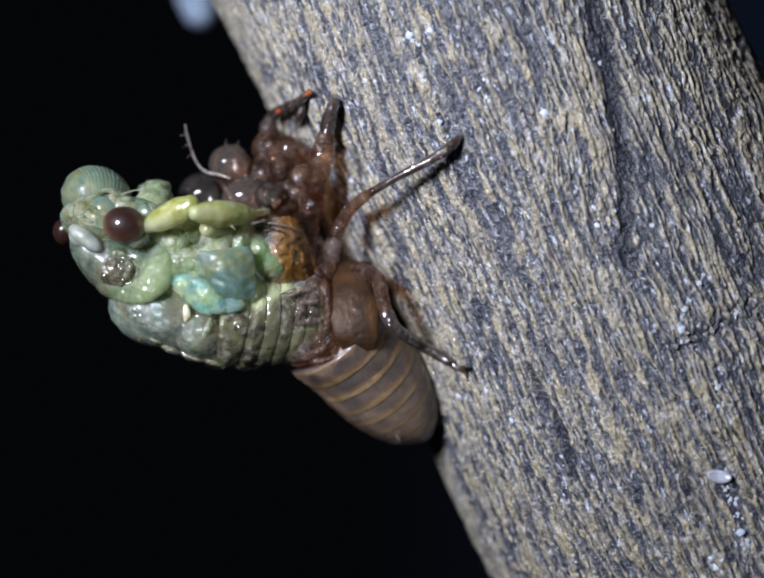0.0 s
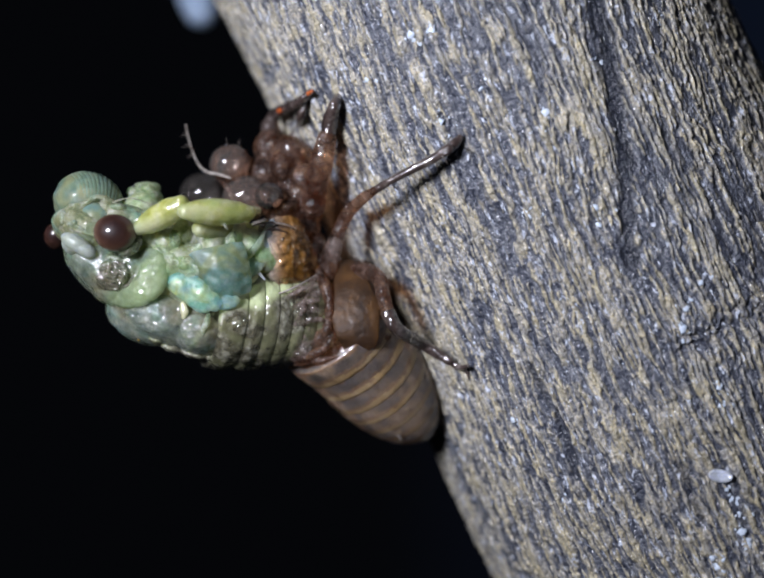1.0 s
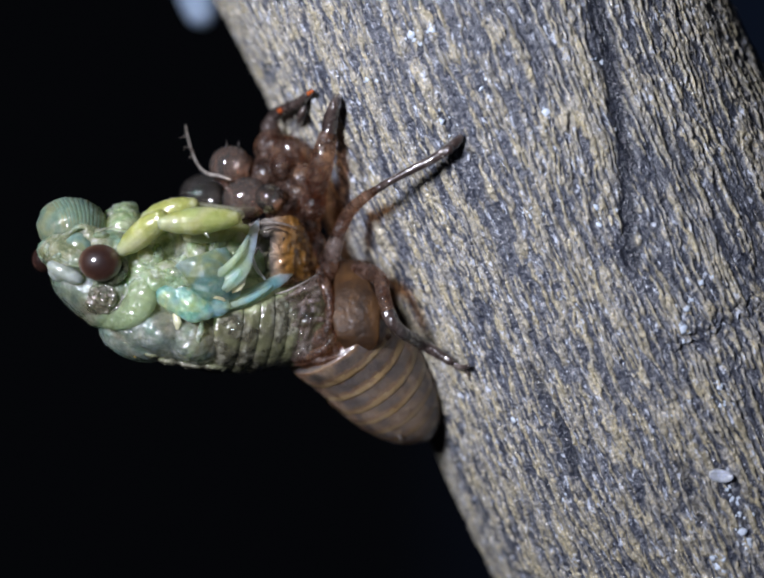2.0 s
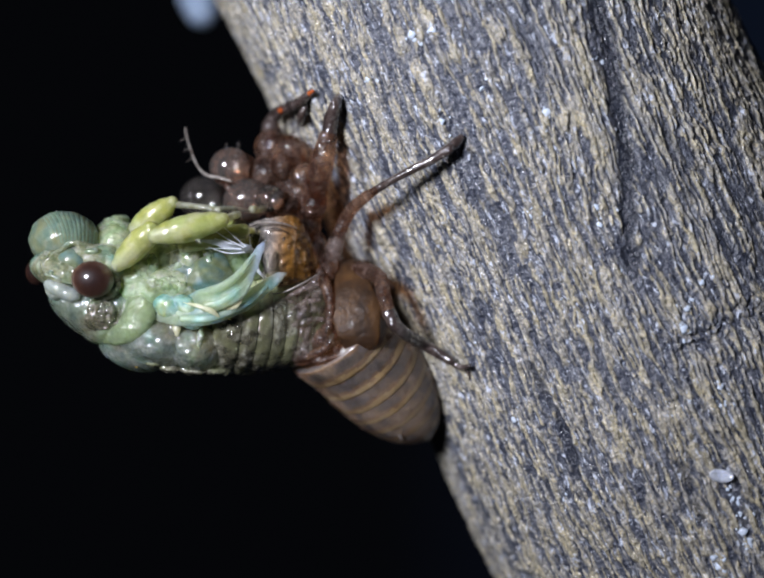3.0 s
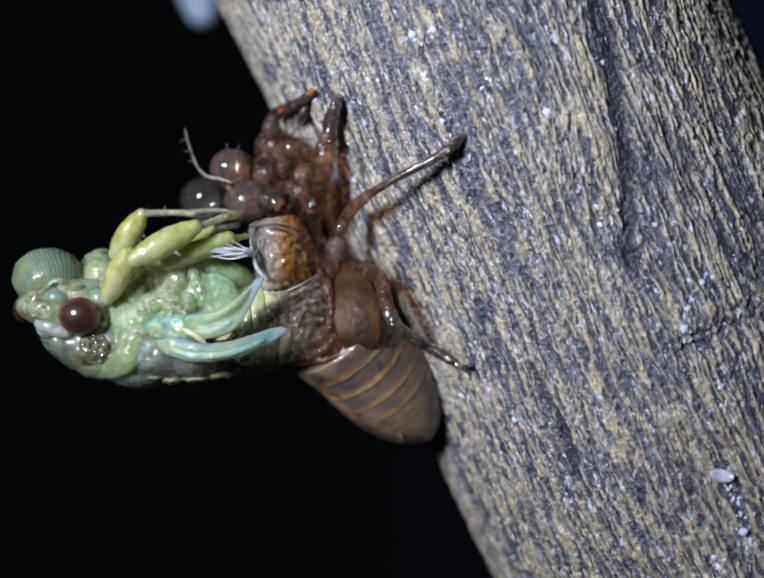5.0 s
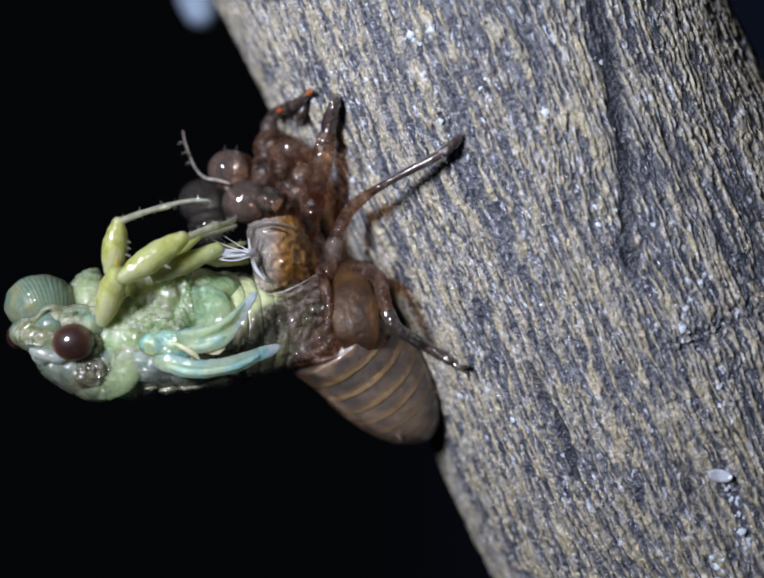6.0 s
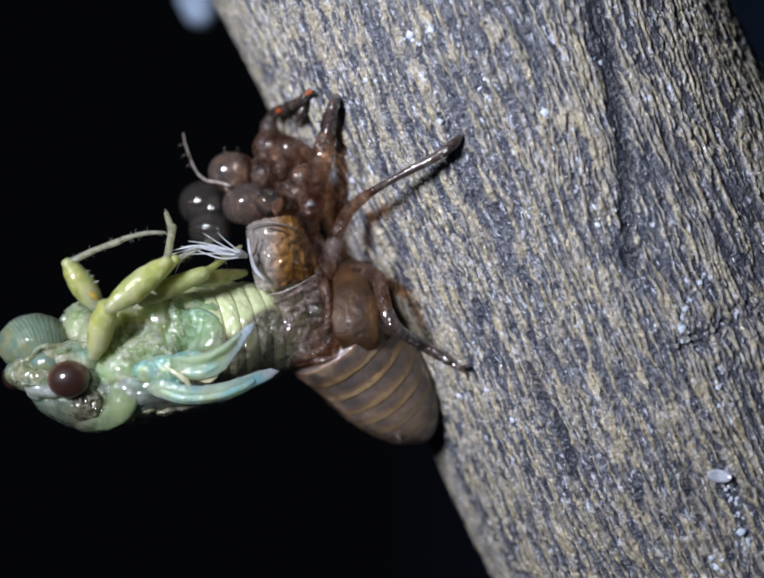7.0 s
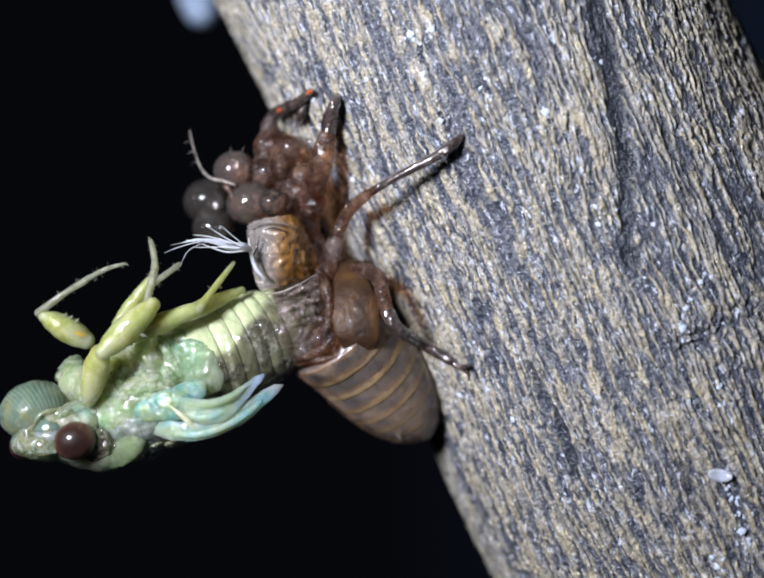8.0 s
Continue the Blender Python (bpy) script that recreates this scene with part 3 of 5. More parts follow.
def rings(name, parent, a, b, cuts, radius, wide, deep_r, bow, mats, pick, per=7, n=56, origin=None, wrinkle=0.0, overlap=0.012, tilt=0.0, bulge=0.032):
    """Overlapping rings along the line a to b; each is a part of its own. radius(s): share of the full width there."""
    axis = (b - a).normalized()
    across = axis.cross(Vector((0, 1, 0))).normalized()
    deep = across.cross(axis).normalized()
    if deep.y > 0:
        deep = -deep
    size = (b - a).length
    for c0, c1 in zip(cuts, cuts[1:]):
        bm, rows = bmesh.new(), []
        for q in range(per + 1):
            w = q / per
            s = c0 - overlap + (c1 - c0 + overlap * 1.6) * w
            rr = radius(s) * (1 + bulge * math.sin(w * math.pi * 0.8))
            ring = []
            for k in range(n):
                ang = 2 * math.pi * k / n
                c = a + axis * size * (s + bow * math.sin(ang) + tilt * math.cos(ang))
                p = across * wide * rr * math.cos(ang) + deep * deep_r * rr * math.sin(ang)
                if wrinkle:
                    p *= 1 + wrinkle * noise.noise((c + p) * 900) + wrinkle * 0.6 * noise.noise((c + p) * 2600)
                ring.append(bm.verts.new(c + p))
            rows.append(ring)
        for q, (r0, r1) in enumerate(zip(rows, rows[1:])):
            for k in range(n):
                bm.faces.new((r0[k], r0[(k + 1) % n], r1[(k + 1) % n], r1[k])).material_index = pick(q / per, 2 * math.pi * (k + 0.5) / n, c0)
        for end in (rows[0], rows[-1]):
            bm.faces.new(end).material_index = 0
        part(name, bm, mats, parent, origin=origin)


def over_bark(u, v, gap):
    """A grid place that stands gap mm off the bark, towards the camera."""
    return u, v, bark_at(u, v)[0].y * 1000 - gap


def sheet(name, corners, bulge, crumple, mat, parent, label="", n=40, thick=0.06):
    """A bent crumpled sheet over four corners (u, v, d), with thickness; bulge and crumple in mm, towards the camera."""
    a, b, c, d = (np.array(p, float) for p in corners)
    bm, layers = bmesh.new(), []
    for layer in (0, 1):
        grid = []
        for i in range(n + 1):
            y = i / n
            row = []
            for j in range(n + 1):
                x = j / n
                p = (a * (1 - x) + b * x) * (1 - y) + (d * (1 - x) + c * x) * y
                mid = (a + b + c + d) / 4
                pull = 1 - 0.12 * (2 * x - 1) ** 4 * (2 * y - 1) ** 4
                p = np.array([mid[0] + (p[0] - mid[0]) * pull, mid[1] + (p[1] - mid[1]) * pull, p[2]])
                edge = 1 if min(x, y, 1 - x, 1 - y) > 0.01 else 0.35
                w = Vector((p[0] / 26, p[1] / 26, len(label)))
                ridge = 1 - 2 * abs(noise.noise(w)) + 0.5 * (1 - 2 * abs(noise.noise(w * 2.3)))
                jag = 5 * noise.noise(w * 3.1) * (1 - edge)
                lift = bulge * (math.sin(math.pi * x) * math.sin(math.pi * min(1, 0.12 + 0.80 * y))) ** 0.9 + crumple * ridge
                row.append(bm.verts.new(spot(p[0] + jag, p[1] + jag, p[2] - lift + layer * thick)))
            grid.append(row)
        layers.append(grid)
        for r0, r1 in zip(grid, grid[1:]):
            for j in range(n):
                bm.faces.new((r0[j], r0[j + 1], r1[j + 1], r1[j]))
    rim = lambda g: [g[0][j] for j in range(n)] + [g[i][n] for i in range(n)] + [g[n][n - j] for j in range(n)] + [g[n - i][0] for i in range(n)]
    f, k = rim(layers[0]), rim(layers[1])
    for i in range(len(f)):
        bm.faces.new((f[i], f[(i + 1) % len(f)], k[(i + 1) % len(f)], k[i]))
    return part(name, bm, mat, parent, label)


def nymph_skin():
    e = SKIN
    belly = lambda s: max(0.02, 1 - ((s - 0.28) / 0.74) ** 2) ** 0.42 if s > 0.28 else 1.0 + 0.5 * (0.28 - s)

    def band(w, ang, c):
        w += 0.09 * noise.noise((ang * 2.6, c * 7, 0.3)) + 0.05 * noise.noise((ang * 9.0, c * 11, 1.3))
        return 1 if w >= 0.72 else 2 if w >= 0.56 or w < 0.10 or abs(math.cos(ang)) > 0.80 + 0.1 * noise.noise((ang, w * 3, c * 9)) else 0

    rings("abdomen_ring", e, spot(680, 672, -0.8), spot(862, 878, 2.2), [0.02, 0.17, 0.32, 0.46, 0.58, 0.70, 0.81, 0.91, 1.0], belly, 0.0043, 0.0048, 0.065,
          [BAND, HEM, DUSK], band, wrinkle=0.010, per=16)
    limb("tail_spine", [(815, 892, -1.5), (820, 903, -1.5)], [6, 2], DARK, e, n=8)
    # middle body: the main shell, then the clearer torn side with its folds
    bm = bmesh.new()
    lump(bm, 700, 610, 0.5, 62, 74, 4.8)
    lump(bm, 668, 690, -0.6, 56, 46, 4.8, 20)
    lump(bm, 672, 560, -1.4, 30, 44, 2.8)
    lump(bm, 642, 524, -1.2, 24, 46, 2.4, -14)
    lump(bm, 725, 560, 0.2, 48, 26, 2.8)
    lump(bm, 752, 620, -0.8, 36, 60, 3.2, -10)
    lump(bm, 770, 668, -0.4, 36, 46, 3.2, -30)
    lump(bm, 778, 644, -3.0, 13, 26, 1.4, 16)
    lump(bm, 784, 692, -3.2, 17, 16, 1.2)
    tube(bm, [(652, 558, -4.2), (668, 598, -5.0), (674, 640, -5.4), (668, 690, -5.4), (690, 728, -4.8)], [8, 11, 10, 9, 5], 10)
    tube(bm, [(600, 742, -4.0), (640, 728, -5.2), (672, 706, -5.6), (690, 676, -5.4)], [5, 8, 8, 4], 10)
    tube(bm, [(602, 750, -3.6), (650, 741, -5.0), (700, 732, -5.4), (742, 724, -5.0), (768, 712, -4.4)], [3, 5, 5, 5, 3], 10)
    tube(bm, [(700, 590, -4.0), (735, 640, -5.2), (752, 690, -5.0)], [4, 6, 3], 8)
    part("thorax_shell", bm, BROWN, e, voxel=0.10, soften=3, lumps=((0.30, 1.3), (0.14, 0.45)))
    bm = bmesh.new()
    lump(bm, 610, 660, -2.4, 56, 76, 3.4, 8)
    lump(bm, 600, 612, -3.0, 44, 36, 2.8, 20)
    lump(bm, 586, 680, -2.4, 42, 62, 3.4, 12)
    lump(bm, 640, 630, -3.6, 34, 50, 2.2, -14)
    lump(bm, 630, 715, -2.6, 52, 30, 2.8, 16)
    tube(bm, [(560, 622, -5.2), (596, 606, -6.0), (632, 584, -6.0), (652, 564, -5.4)], [3, 6, 6, 3], 10)
    tube(bm, [(590, 640, -5.6), (622, 622, -6.2), (650, 618, -6.2)], [3, 7, 4], 10)
    tube(bm, [(628, 608, -5.6), (618, 640, -6.2), (604, 668, -6.0)], [3, 6, 3], 10)
    tube(bm, [(572, 690, -5.0), (600, 668, -5.8), (640, 656, -6.0), (668, 660, -5.6)], [3, 6, 6, 3], 10)
    part("side_shell", bm, PINK, e, "crumpled see-through pinkish brown side shell", voxel=0.10, soften=3, lumps=((0.34, 0.9), (0.16, 0.35)))
    bm = tube(bmesh.new(), [(708, 548, -3.0), (718, 592, -4.6), (726, 640, -5.4), (730, 690, -5.6), (724, 724, -5.0)], [22, 40, 50, 44, 22], 24, 0.22)
    part("wing_case", bm, PLATE, e, "smooth brown wing case", voxel=0.10, soften=6, lumps=((0.10, 2.0), (0.05, 0.6)))
    # collar: a broad bent sheet with a pale torn edge
    sheet("collar_shell", [(498, 458, -3.6), (608, 438, -3.4), (664, 562, -2.8), (526, 608, -5.2)], 2.7, 0.26, FILM, e, "glossy see-through wrinkled collar shell, orange at one side")
    limb("collar_edge", [(506, 468, -5.4), (540, 458, -6.0), (575, 460, -6.2), (604, 470, -5.6)], [1.5, 2, 2.5, 1.5], PALE_HUSK, e, "pale wrinkled collar edge", n=8)
    limb("collar_edge", [(508, 492, -6.4), (512, 520, -6.9), (522, 552, -7.1), (540, 574, -7.0)], [1.5, 3, 4, 2], WHITE, e, "white torn collar edge", n=8, flat=0.4)
    limb("collar_edge", [(545, 606, -5.6), (580, 600, -6.3), (622, 580, -6.2), (650, 562, -5.2)], [1, 2, 2, 1], PALE_HUSK, e, "pale torn lower edge", n=8, flat=0.5)
    for pts in ([(530, 488, -6.3), (524, 512, -6.5), (514, 536, -6.2)], [(578, 488, -6.3), (574, 512, -6.4), (570, 532, -6.3)], [(540, 474, -6.2), (560, 470, -6.3), (585, 478, -6.2)]):
        limb("crack", pts, [1, 2, 1], DARK, e, "dark crack", n=6)
    # head end, with its limbs
    bm = bmesh.new()
    lump(bm, 590, 335, 0.5, 52, 56, 3.0)
    lump(bm, 615, 395, -0.5, 50, 56, 2.7, 20)
    lump(bm, 600, 440, -0.5, 58, 38, 2.6)
    lump(bm, 552, 305, 0.8, 34, 36, 2.0)
    lump(bm, 540, 360, -0.2, 36, 42, 2.0)
    lump(bm, 640, 420, -2.4, 26, 30, 1.3)
    lump(bm, 622, 466, -0.2, 32, 36, 2.2)
    lump(bm, 488, 346, 0.2, 34, 32, 1.3)
    lump(bm, 508, 412, -0.9, 44, 34, 1.2, 8)
    tube(bm, [(448, 372, -2.2), (468, 392, -3.0), (478, 420, -3.2), (480, 452, -2.8)], [3, 6, 7, 4], 8)
    lump(bm, 620, 365, -2.6, 28, 26, 1.2, 40)
    lump(bm, 575, 345, -2.2, 24, 30, 1.2, 10)
    lump(bm, 585, 425, -2.8, 30, 18, 1.0, 10)
    part("head_shell", bm, BROWN, e, voxel=0.11, soften=3, lumps=((0.26, 1.0), (0.16, 0.35)))
    cap = part("head_cap", lump(bmesh.new(), 505, 405, -2.5, 50, 44, 1.9, 10), SMOKY, e, "smoky clear empty face", origin=spot(505, 405, -2.5))
    for u, v, d, r, mat in ((472, 338, -1.5, 44, SMOKY), (417, 402, 1.5, 52, GLASSY), (551, 402, -4.0, 29, GLASSY), (430, 455, 1.0, 46, GLASSY)):
        part("eye_bubble", lump(bmesh.new(), u, v, d, r, r * 0.95, r * 0.04), mat, cap, "clear empty eye cap", origin=spot(u, v, d))
    limb("feeler", [(380, 256, 0), (386, 285, -0.5), (402, 330, -1.5), (422, 352, -2.8), (448, 358, -3.6), (472, 366, -3.8)], [1.8, 2, 2.6, 3.6, 4, 3], PALE_HUSK, cap, "pale jointed feeler", n=8)
    SKIN_PARTS["cap"] = cap
    ob = over_bark
    limb("fore_leg", [(632, 425, -1.6), (652, 352, -4.4), (668, 286, -5.2)], [26, 25, 19], BROWN, e, flat=0.9, n=20)
    limb("fore_shin", [(670, 282, -5.2), (675, 250, -5.2), ob(682, 222, 1.6), ob(690, 202, 0.5)], [15, 16, 12, 9], DARK, e)
    limb("fore_leg", [(575, 330, 3.0), (558, 295, 3.4), (552, 262, 3.2)], [26, 27, 20], BROWN, e, n=20)
    limb("fore_shin", [(550, 262, 3.0), (560, 238, 2.8), ob(584, 222, 1.8), ob(610, 210, 1.6), ob(635, 190, 0.7)], [18, 13, 11, 10, 7], DARK, e)
    limb("fore_spine", [(604, 285, 3.0), (612, 262, 2.8), ob(614, 240, 1.4), ob(624, 216, 0.6)], [16, 11, 9, 5], DARK, e)
    limb("fore_claw", [ob(572, 228, 2.4), ob(582, 223, 2.3)], [7, 5], RUST, e, "orange-red spine")
    limb("fore_claw", [ob(631, 193, 1.1), ob(637, 189, 1.0)], [6, 4], RUST, e, "orange-red spine")
    limb("middle_hip", [(676, 556, -2.6), (680, 515, -3.4), (694, 474, -4.0)], [17, 18, 13], PINK, e)
    limb("middle_leg", [(692, 476, -4.0), (712, 438, -4.4), ob(740, 410, 4.2), ob(765, 393, 4.0)], [13, 13, 11, 8], BROWN, e)
    limb("middle_shin", [ob(762, 394, 4.0), ob(810, 366, 3.3), ob(880, 330, 1.9), ob(918, 306, 0.9)], [8, 7.5, 9, 10], DARK, e)
    limb("middle_foot", [ob(912, 310, 0.9), ob(930, 296, 0.6), ob(941, 284, 0.4)], [10, 10, 7], DARK, e)
    for a, b in ((840, 350), (862, 340), (885, 330), (905, 322)):
        limb("bristle", [ob(a, b, 1.8), ob(a + 7, b + 8, 1.5), ob(a + 10, b + 15, 1.3)], [1.6, 1.0, 0.5], PALE_HUSK, e, n=6)
    limb("hind_leg", [(700, 560, -1), (745, 558, -4.0), (774, 572, -5.6), (784, 610, -6.6), (794, 645, -6.8)], [18, 18, 15, 14, 13], BROWN, e)
    limb("hind_shin", [(794, 645, -6.8), (815, 678, -6.8), ob(865, 708, 1.9), ob(920, 742, 0.6)], [15, 13, 12, 9], DARK, e)
    limb("hind_foot", [ob(918, 740, 0.5), ob(940, 755, 0.35), ob(958, 752, 0.3)], [8, 6, 4], DARK, e)
    limb("hind_claw", [ob(945, 754, 0.4), ob(956, 766, 0.2), ob(960, 782, 0.1)], [5, 3, 1], DARK, e, n=8)
    for ang in (70, 100):
        u, v = 472 + 43 * math.cos(math.radians(ang)), 338 - 40 * math.sin(math.radians(ang))
        limb("bristle", [(u, v + 3, -1.5), (u + 5 * math.cos(math.radians(ang)), v - 7, -1.5), (u + 9 * math.cos(math.radians(ang - 10)), v - 14, -1.5)], [0.5, 0.35, 0.2], PALE_HUSK, cap, n=6)
    for k, (a, b) in enumerate(((384, 275), (390, 297), (398, 318))):
        limb("bristle", [(a, b, -0.6), (a - 9, b + 2, -0.6), (a - 15, b + 6, -0.6)], [0.8, 0.5, 0.3], PALE_HUSK, cap, n=6)
    thread = SKIN_PARTS["thread"] = limb("lining_thread", [(372, 522, -9.4), (405, 513, -9.4), (440, 515, -9.2), (470, 522, -8.8), (498, 522, -8.1), (514, 526, -7.4)], [0.6, 2.2, 5, 8, 9, 5], WHITE, e, "white torn lining thread", flat=0.22, origin=spot(512, 525, -6.8))
    for pts, wide in (([(338, 545, -5.6), (375, 528, -5.8), (425, 514, -6.1), (480, 516, -6.6)], 1.0), ([(372, 570, -5.8), (388, 536, -5.9), (428, 514, -6.1)], 0.7),
                      ([(395, 504, -5.8), (430, 506, -6.1), (470, 514, -6.5)], 1.5), ([(425, 486, -6.0), (462, 506, -6.4), (495, 520, -6.7)], 1.2),
                      ([(400, 530, -5.9), (440, 526, -6.2), (490, 524, -6.7)], 1.4), ([(452, 482, -6.1), (472, 498, -6.4), (500, 518, -6.7)], 0.8),
                      ([(380, 515, -5.8), (415, 522, -6.0), (462, 534, -6.4), (498, 530, -6.7)], 1.1), ([(350, 528, -5.7), (392, 518, -5.9), (450, 508, -6.3)], 0.6)):
        limb("strand", [(u, v, d - 2.7) for u, v, d in pts], [0.4 * wide, 0.9 * wide, 1.4 * wide, wide][:len(pts)], WHITE, thread, "fine white strand", n=6, flat=0.5)


SKIN_PARTS = {}
nymph_skin()


# ---- the young cicada ----
CICADA = thing("cicada", 300, 650, -5, "soft pale green newly moulting cicada leaning out of its skin", "cicada")


def cicada_parts():
    P = {}
    at = lambda u, v, d: spot(u, v, d)
    # head
    o = at(144, 697, -8)
    bm = bmesh.new()
    lump(bm, 100, 690, -6.0, 66, 41, 3.6, -10)
    lump(bm, 63, 682, -5.8, 38, 32, 3.0)
    lump(bm, 165, 664, -6, 56, 40, 3.2)
    lump(bm, 60, 676, -7.4, 24, 26, 1.4, 20)
    lump(bm, 85, 698, -8.2, 46, 18, 1.3, -15)
    lump(bm, 126, 650, -7.8, 38, 20, 1.3, 14)
    lump(bm, 168, 646, -7.4, 34, 20, 1.3, 8)
    lump(bm, 100, 672, -8.0, 40, 30, 1.0)
    lump(bm, 192, 668, -7.6, 24, 30, 1.6, 20)
    tube(bm, [(30, 652, -6.6), (48, 658, -8.2), (74, 654, -8.9), (92, 634, -8.9), (118, 632, -8.8), (150, 634, -8.0)], [4, 6, 6, 5, 7, 5], 8)
    tube(bm, [(58, 664, -8.8), (50, 684, -9.0), (58, 704, -9.0), (80, 712, -9.2), (112, 716, -9.2)], [4, 5, 5, 5, 3], 8)
    head = P["head"] = part("head", bm, MUZZLE, CICADA, origin=o, voxel=0.08, soften=3, lumps=((0.12, 0.9), (0.09, 0.28)))
    bm = bmesh.new()
    for u, v, d, a, b2, t in ((180, 642, -7.8, 26, 10, 10), (198, 655, -8.2, 16, 14, 0), (140, 645, -8.7, 20, 7, 15), (70, 706, -9.2, 20, 6, -12), (40, 688, -8.6, 7, 15, 10)):
        lump(bm, u, v, d, a, b2, 0.5, t)
    part("cheek_membrane", bm, FOAM, head, "silvery wet cheek membrane", voxel=0.07, soften=2, lumps=((0.16, 0.5), (0.06, 0.25)))
    # the face: a bulb with about sixteen raised stripes over its crown
    c = at(84, 625, -5.9)
    bm = bmesh.new()
    bmesh.ops.create_uvsphere(bm, u_segments=240, v_segments=110, radius=1)
    stripe = lambda x, z: x * 0.92 + z * 0.30 + 0.16 * (x - z) ** 2
    crown = lambda x, z: max(0.0, min(1.0, (x * 0.75 + z * 0.85 + 0.25) * 1.5))
    for p in bm.verts:
        x, y, z = p.co
        groove = 0.5 + 0.5 * math.cos(stripe(x, z) * 66)
        k = (1 - 0.015 * groove * crown(x, z)) * (1 + 0.03 * noise.noise(p.co * 3) + 0.008 * noise.noise(p.co * 11))
        p.co = Vector((x * 69 * UNIT * k, y * 0.0029 * k, z * 59 * UNIT * k)) + c
    for f in bm.faces:
        x, z = (f.calc_center_median() - c).x / (69 * UNIT), (f.calc_center_median() - c).z / (59 * UNIT)
        f.material_index = 1 if math.cos(stripe(x, z) * 66) > 0.6 and crown(x, z) > 0.35 + 0.3 * noise.noise((x * 6, z * 6, 1)) else 0
    part("face", bm, [FACE, GROOVE], head, "finely striped teal face", origin=c)
    # brown socket skin whose dark tone also stands in for the cheek's shadow
    part("shaded_socket", lump(bmesh.new(), 180, 708, -8.6, 28, 32, 0.8, -10), UMBER, head, "wrinkled brown eye socket, darkened for the cheek shadow", origin=at(180, 708, -8.6))
    for u, v, d, ru, rv in ((150, 702, -9.3, 41, 36), (40, 690, -3.4, 26, 28)):
        part("compound_eye", lump(bmesh.new(), u, v, d, ru, rv, 1.35), EYE, head, "dark brown glossy eye", origin=at(u, v, d))
    part("feeler_base", lump(bmesh.new(), 101, 668, -8.6, 27, 24, 0.7), TEAL, head, "shiny teal knob", origin=at(100, 668, -9))
    for u, v in ((64, 700), (112, 698)):
        part("simple_eye", lump(bmesh.new(), u, v, -9.4, 6, 6, 0.25), TEAL, head, "tiny clear simple eye", origin=at(u, v, -9.4))
    limb("feeler", [(130, 640, -9.5), (165, 628, -10), (215, 632, -9.8)], [2, 1.4, 0.8], SHIN, head, n=8)
    # thorax sides and underside
    o = at(227, 576, -5)
    bm = bmesh.new()
    lump(bm, 300, 690, -4.6, 122, 86, 4.6, 5)
    lump(bm, 236, 690, -7.2, 44, 50, 1.3, 10)
    lump(bm, 284, 602, -6.6, 24, 36, 1.9, 8)
    lump(bm, 314, 600, -6.2, 18, 34, 1.7, 10)
    lump(bm, 256, 640, -7.0, 26, 28, 1.9)
    lump(bm, 346, 602, -6.8, 30, 44, 1.9, 22)
    lump(bm, 384, 586, -6.3, 24, 40, 1.7, 10)
    lump(bm, 420, 580, -5.4, 40, 26, 2.0, -20)
    lump(bm, 436, 602, -5.0, 62, 38, 2.4, 6)
    lump(bm, 292, 655, -7.3, 40, 24, 1.7, 15)
    lump(bm, 338, 652, -7.4, 34, 26, 1.6, -20)
    lump(bm, 362, 668, -7.3, 26, 32, 1.5, 10)
    lump(bm, 280, 700, -7.3, 42, 32, 1.7, 0)
    lump(bm, 325, 694, -7.5, 34, 26, 1.5, -10)
    lump(bm, 340, 722, -7.4, 44, 24, 1.5, -10)
    lump(bm, 390, 640, -5.6, 66, 60, 2.6)
    lump(bm, 182, 582, -3.0, 26, 24, 1.6)
    lump(bm, 190, 612, -4.5, 42, 42, 2.2)
    lump(bm, 215, 640, -6.5, 36, 42, 2.2)
    thorax = P["thorax"] = part("thorax", bm, GREEN, CICADA, origin=o, voxel=0.09, soften=4, lumps=((0.18, 0.8), (0.10, 0.3)))
    bm = bmesh.new()
    lump(bm, 430, 642, -7.5, 46, 54, 0.6, 15)
    lump(bm, 446, 672, -7.4, 36, 36, 0.6, -30)
    lump(bm, 404, 628, -7.5, 24, 42, 0.7, 20)
    P["flap"] = part("side_flap", bm, FLAP, thorax, "rounded green side flap", voxel=0.10, soften=8, lumps=((0.26, 0.9), (0.10, 0.35)))
    bm = bmesh.new()
    for u, v, d, a, b2, t in ((258, 652, -8.7, 18, 12, -30), (282, 664, -9.0, 20, 11, 10), (308, 660, -9.2, 20, 12, 20), (334, 664, -9.2, 22, 11, -10), (358, 676, -9.0, 18, 12, -40), (318, 682, -9.0, 24, 9, 5), (372, 652, -8.6, 12, 20, 20), (384, 604, -8.3, 10, 34, 15), (318, 630, -8.2, 24, 9, 35), (268, 632, -8.6, 12, 20, 10), (164, 586, -3.4, 15, 13, 0), (184, 566, -3.6, 19, 11, 20), (201, 584, -4.4, 15, 18, 0), (182, 600, -4.6, 22, 12, -20), (170, 574, -3.0, 12, 10, 0)):
        lump(bm, u, v, d + 0.35, a * 1.1, b2 * 1.2, 0.5 if d < -6 else 1.6, t)
    part("side_membrane", bm, FOAM, thorax, "silvery wet crumpled side membrane", voxel=0.07, soften=5, lumps=((0.30, 0.5), (0.14, 0.22)))
    bm = bmesh.new()
    lump(bm, 322, 708, -8.9, 38, 24, 0.6, -10)
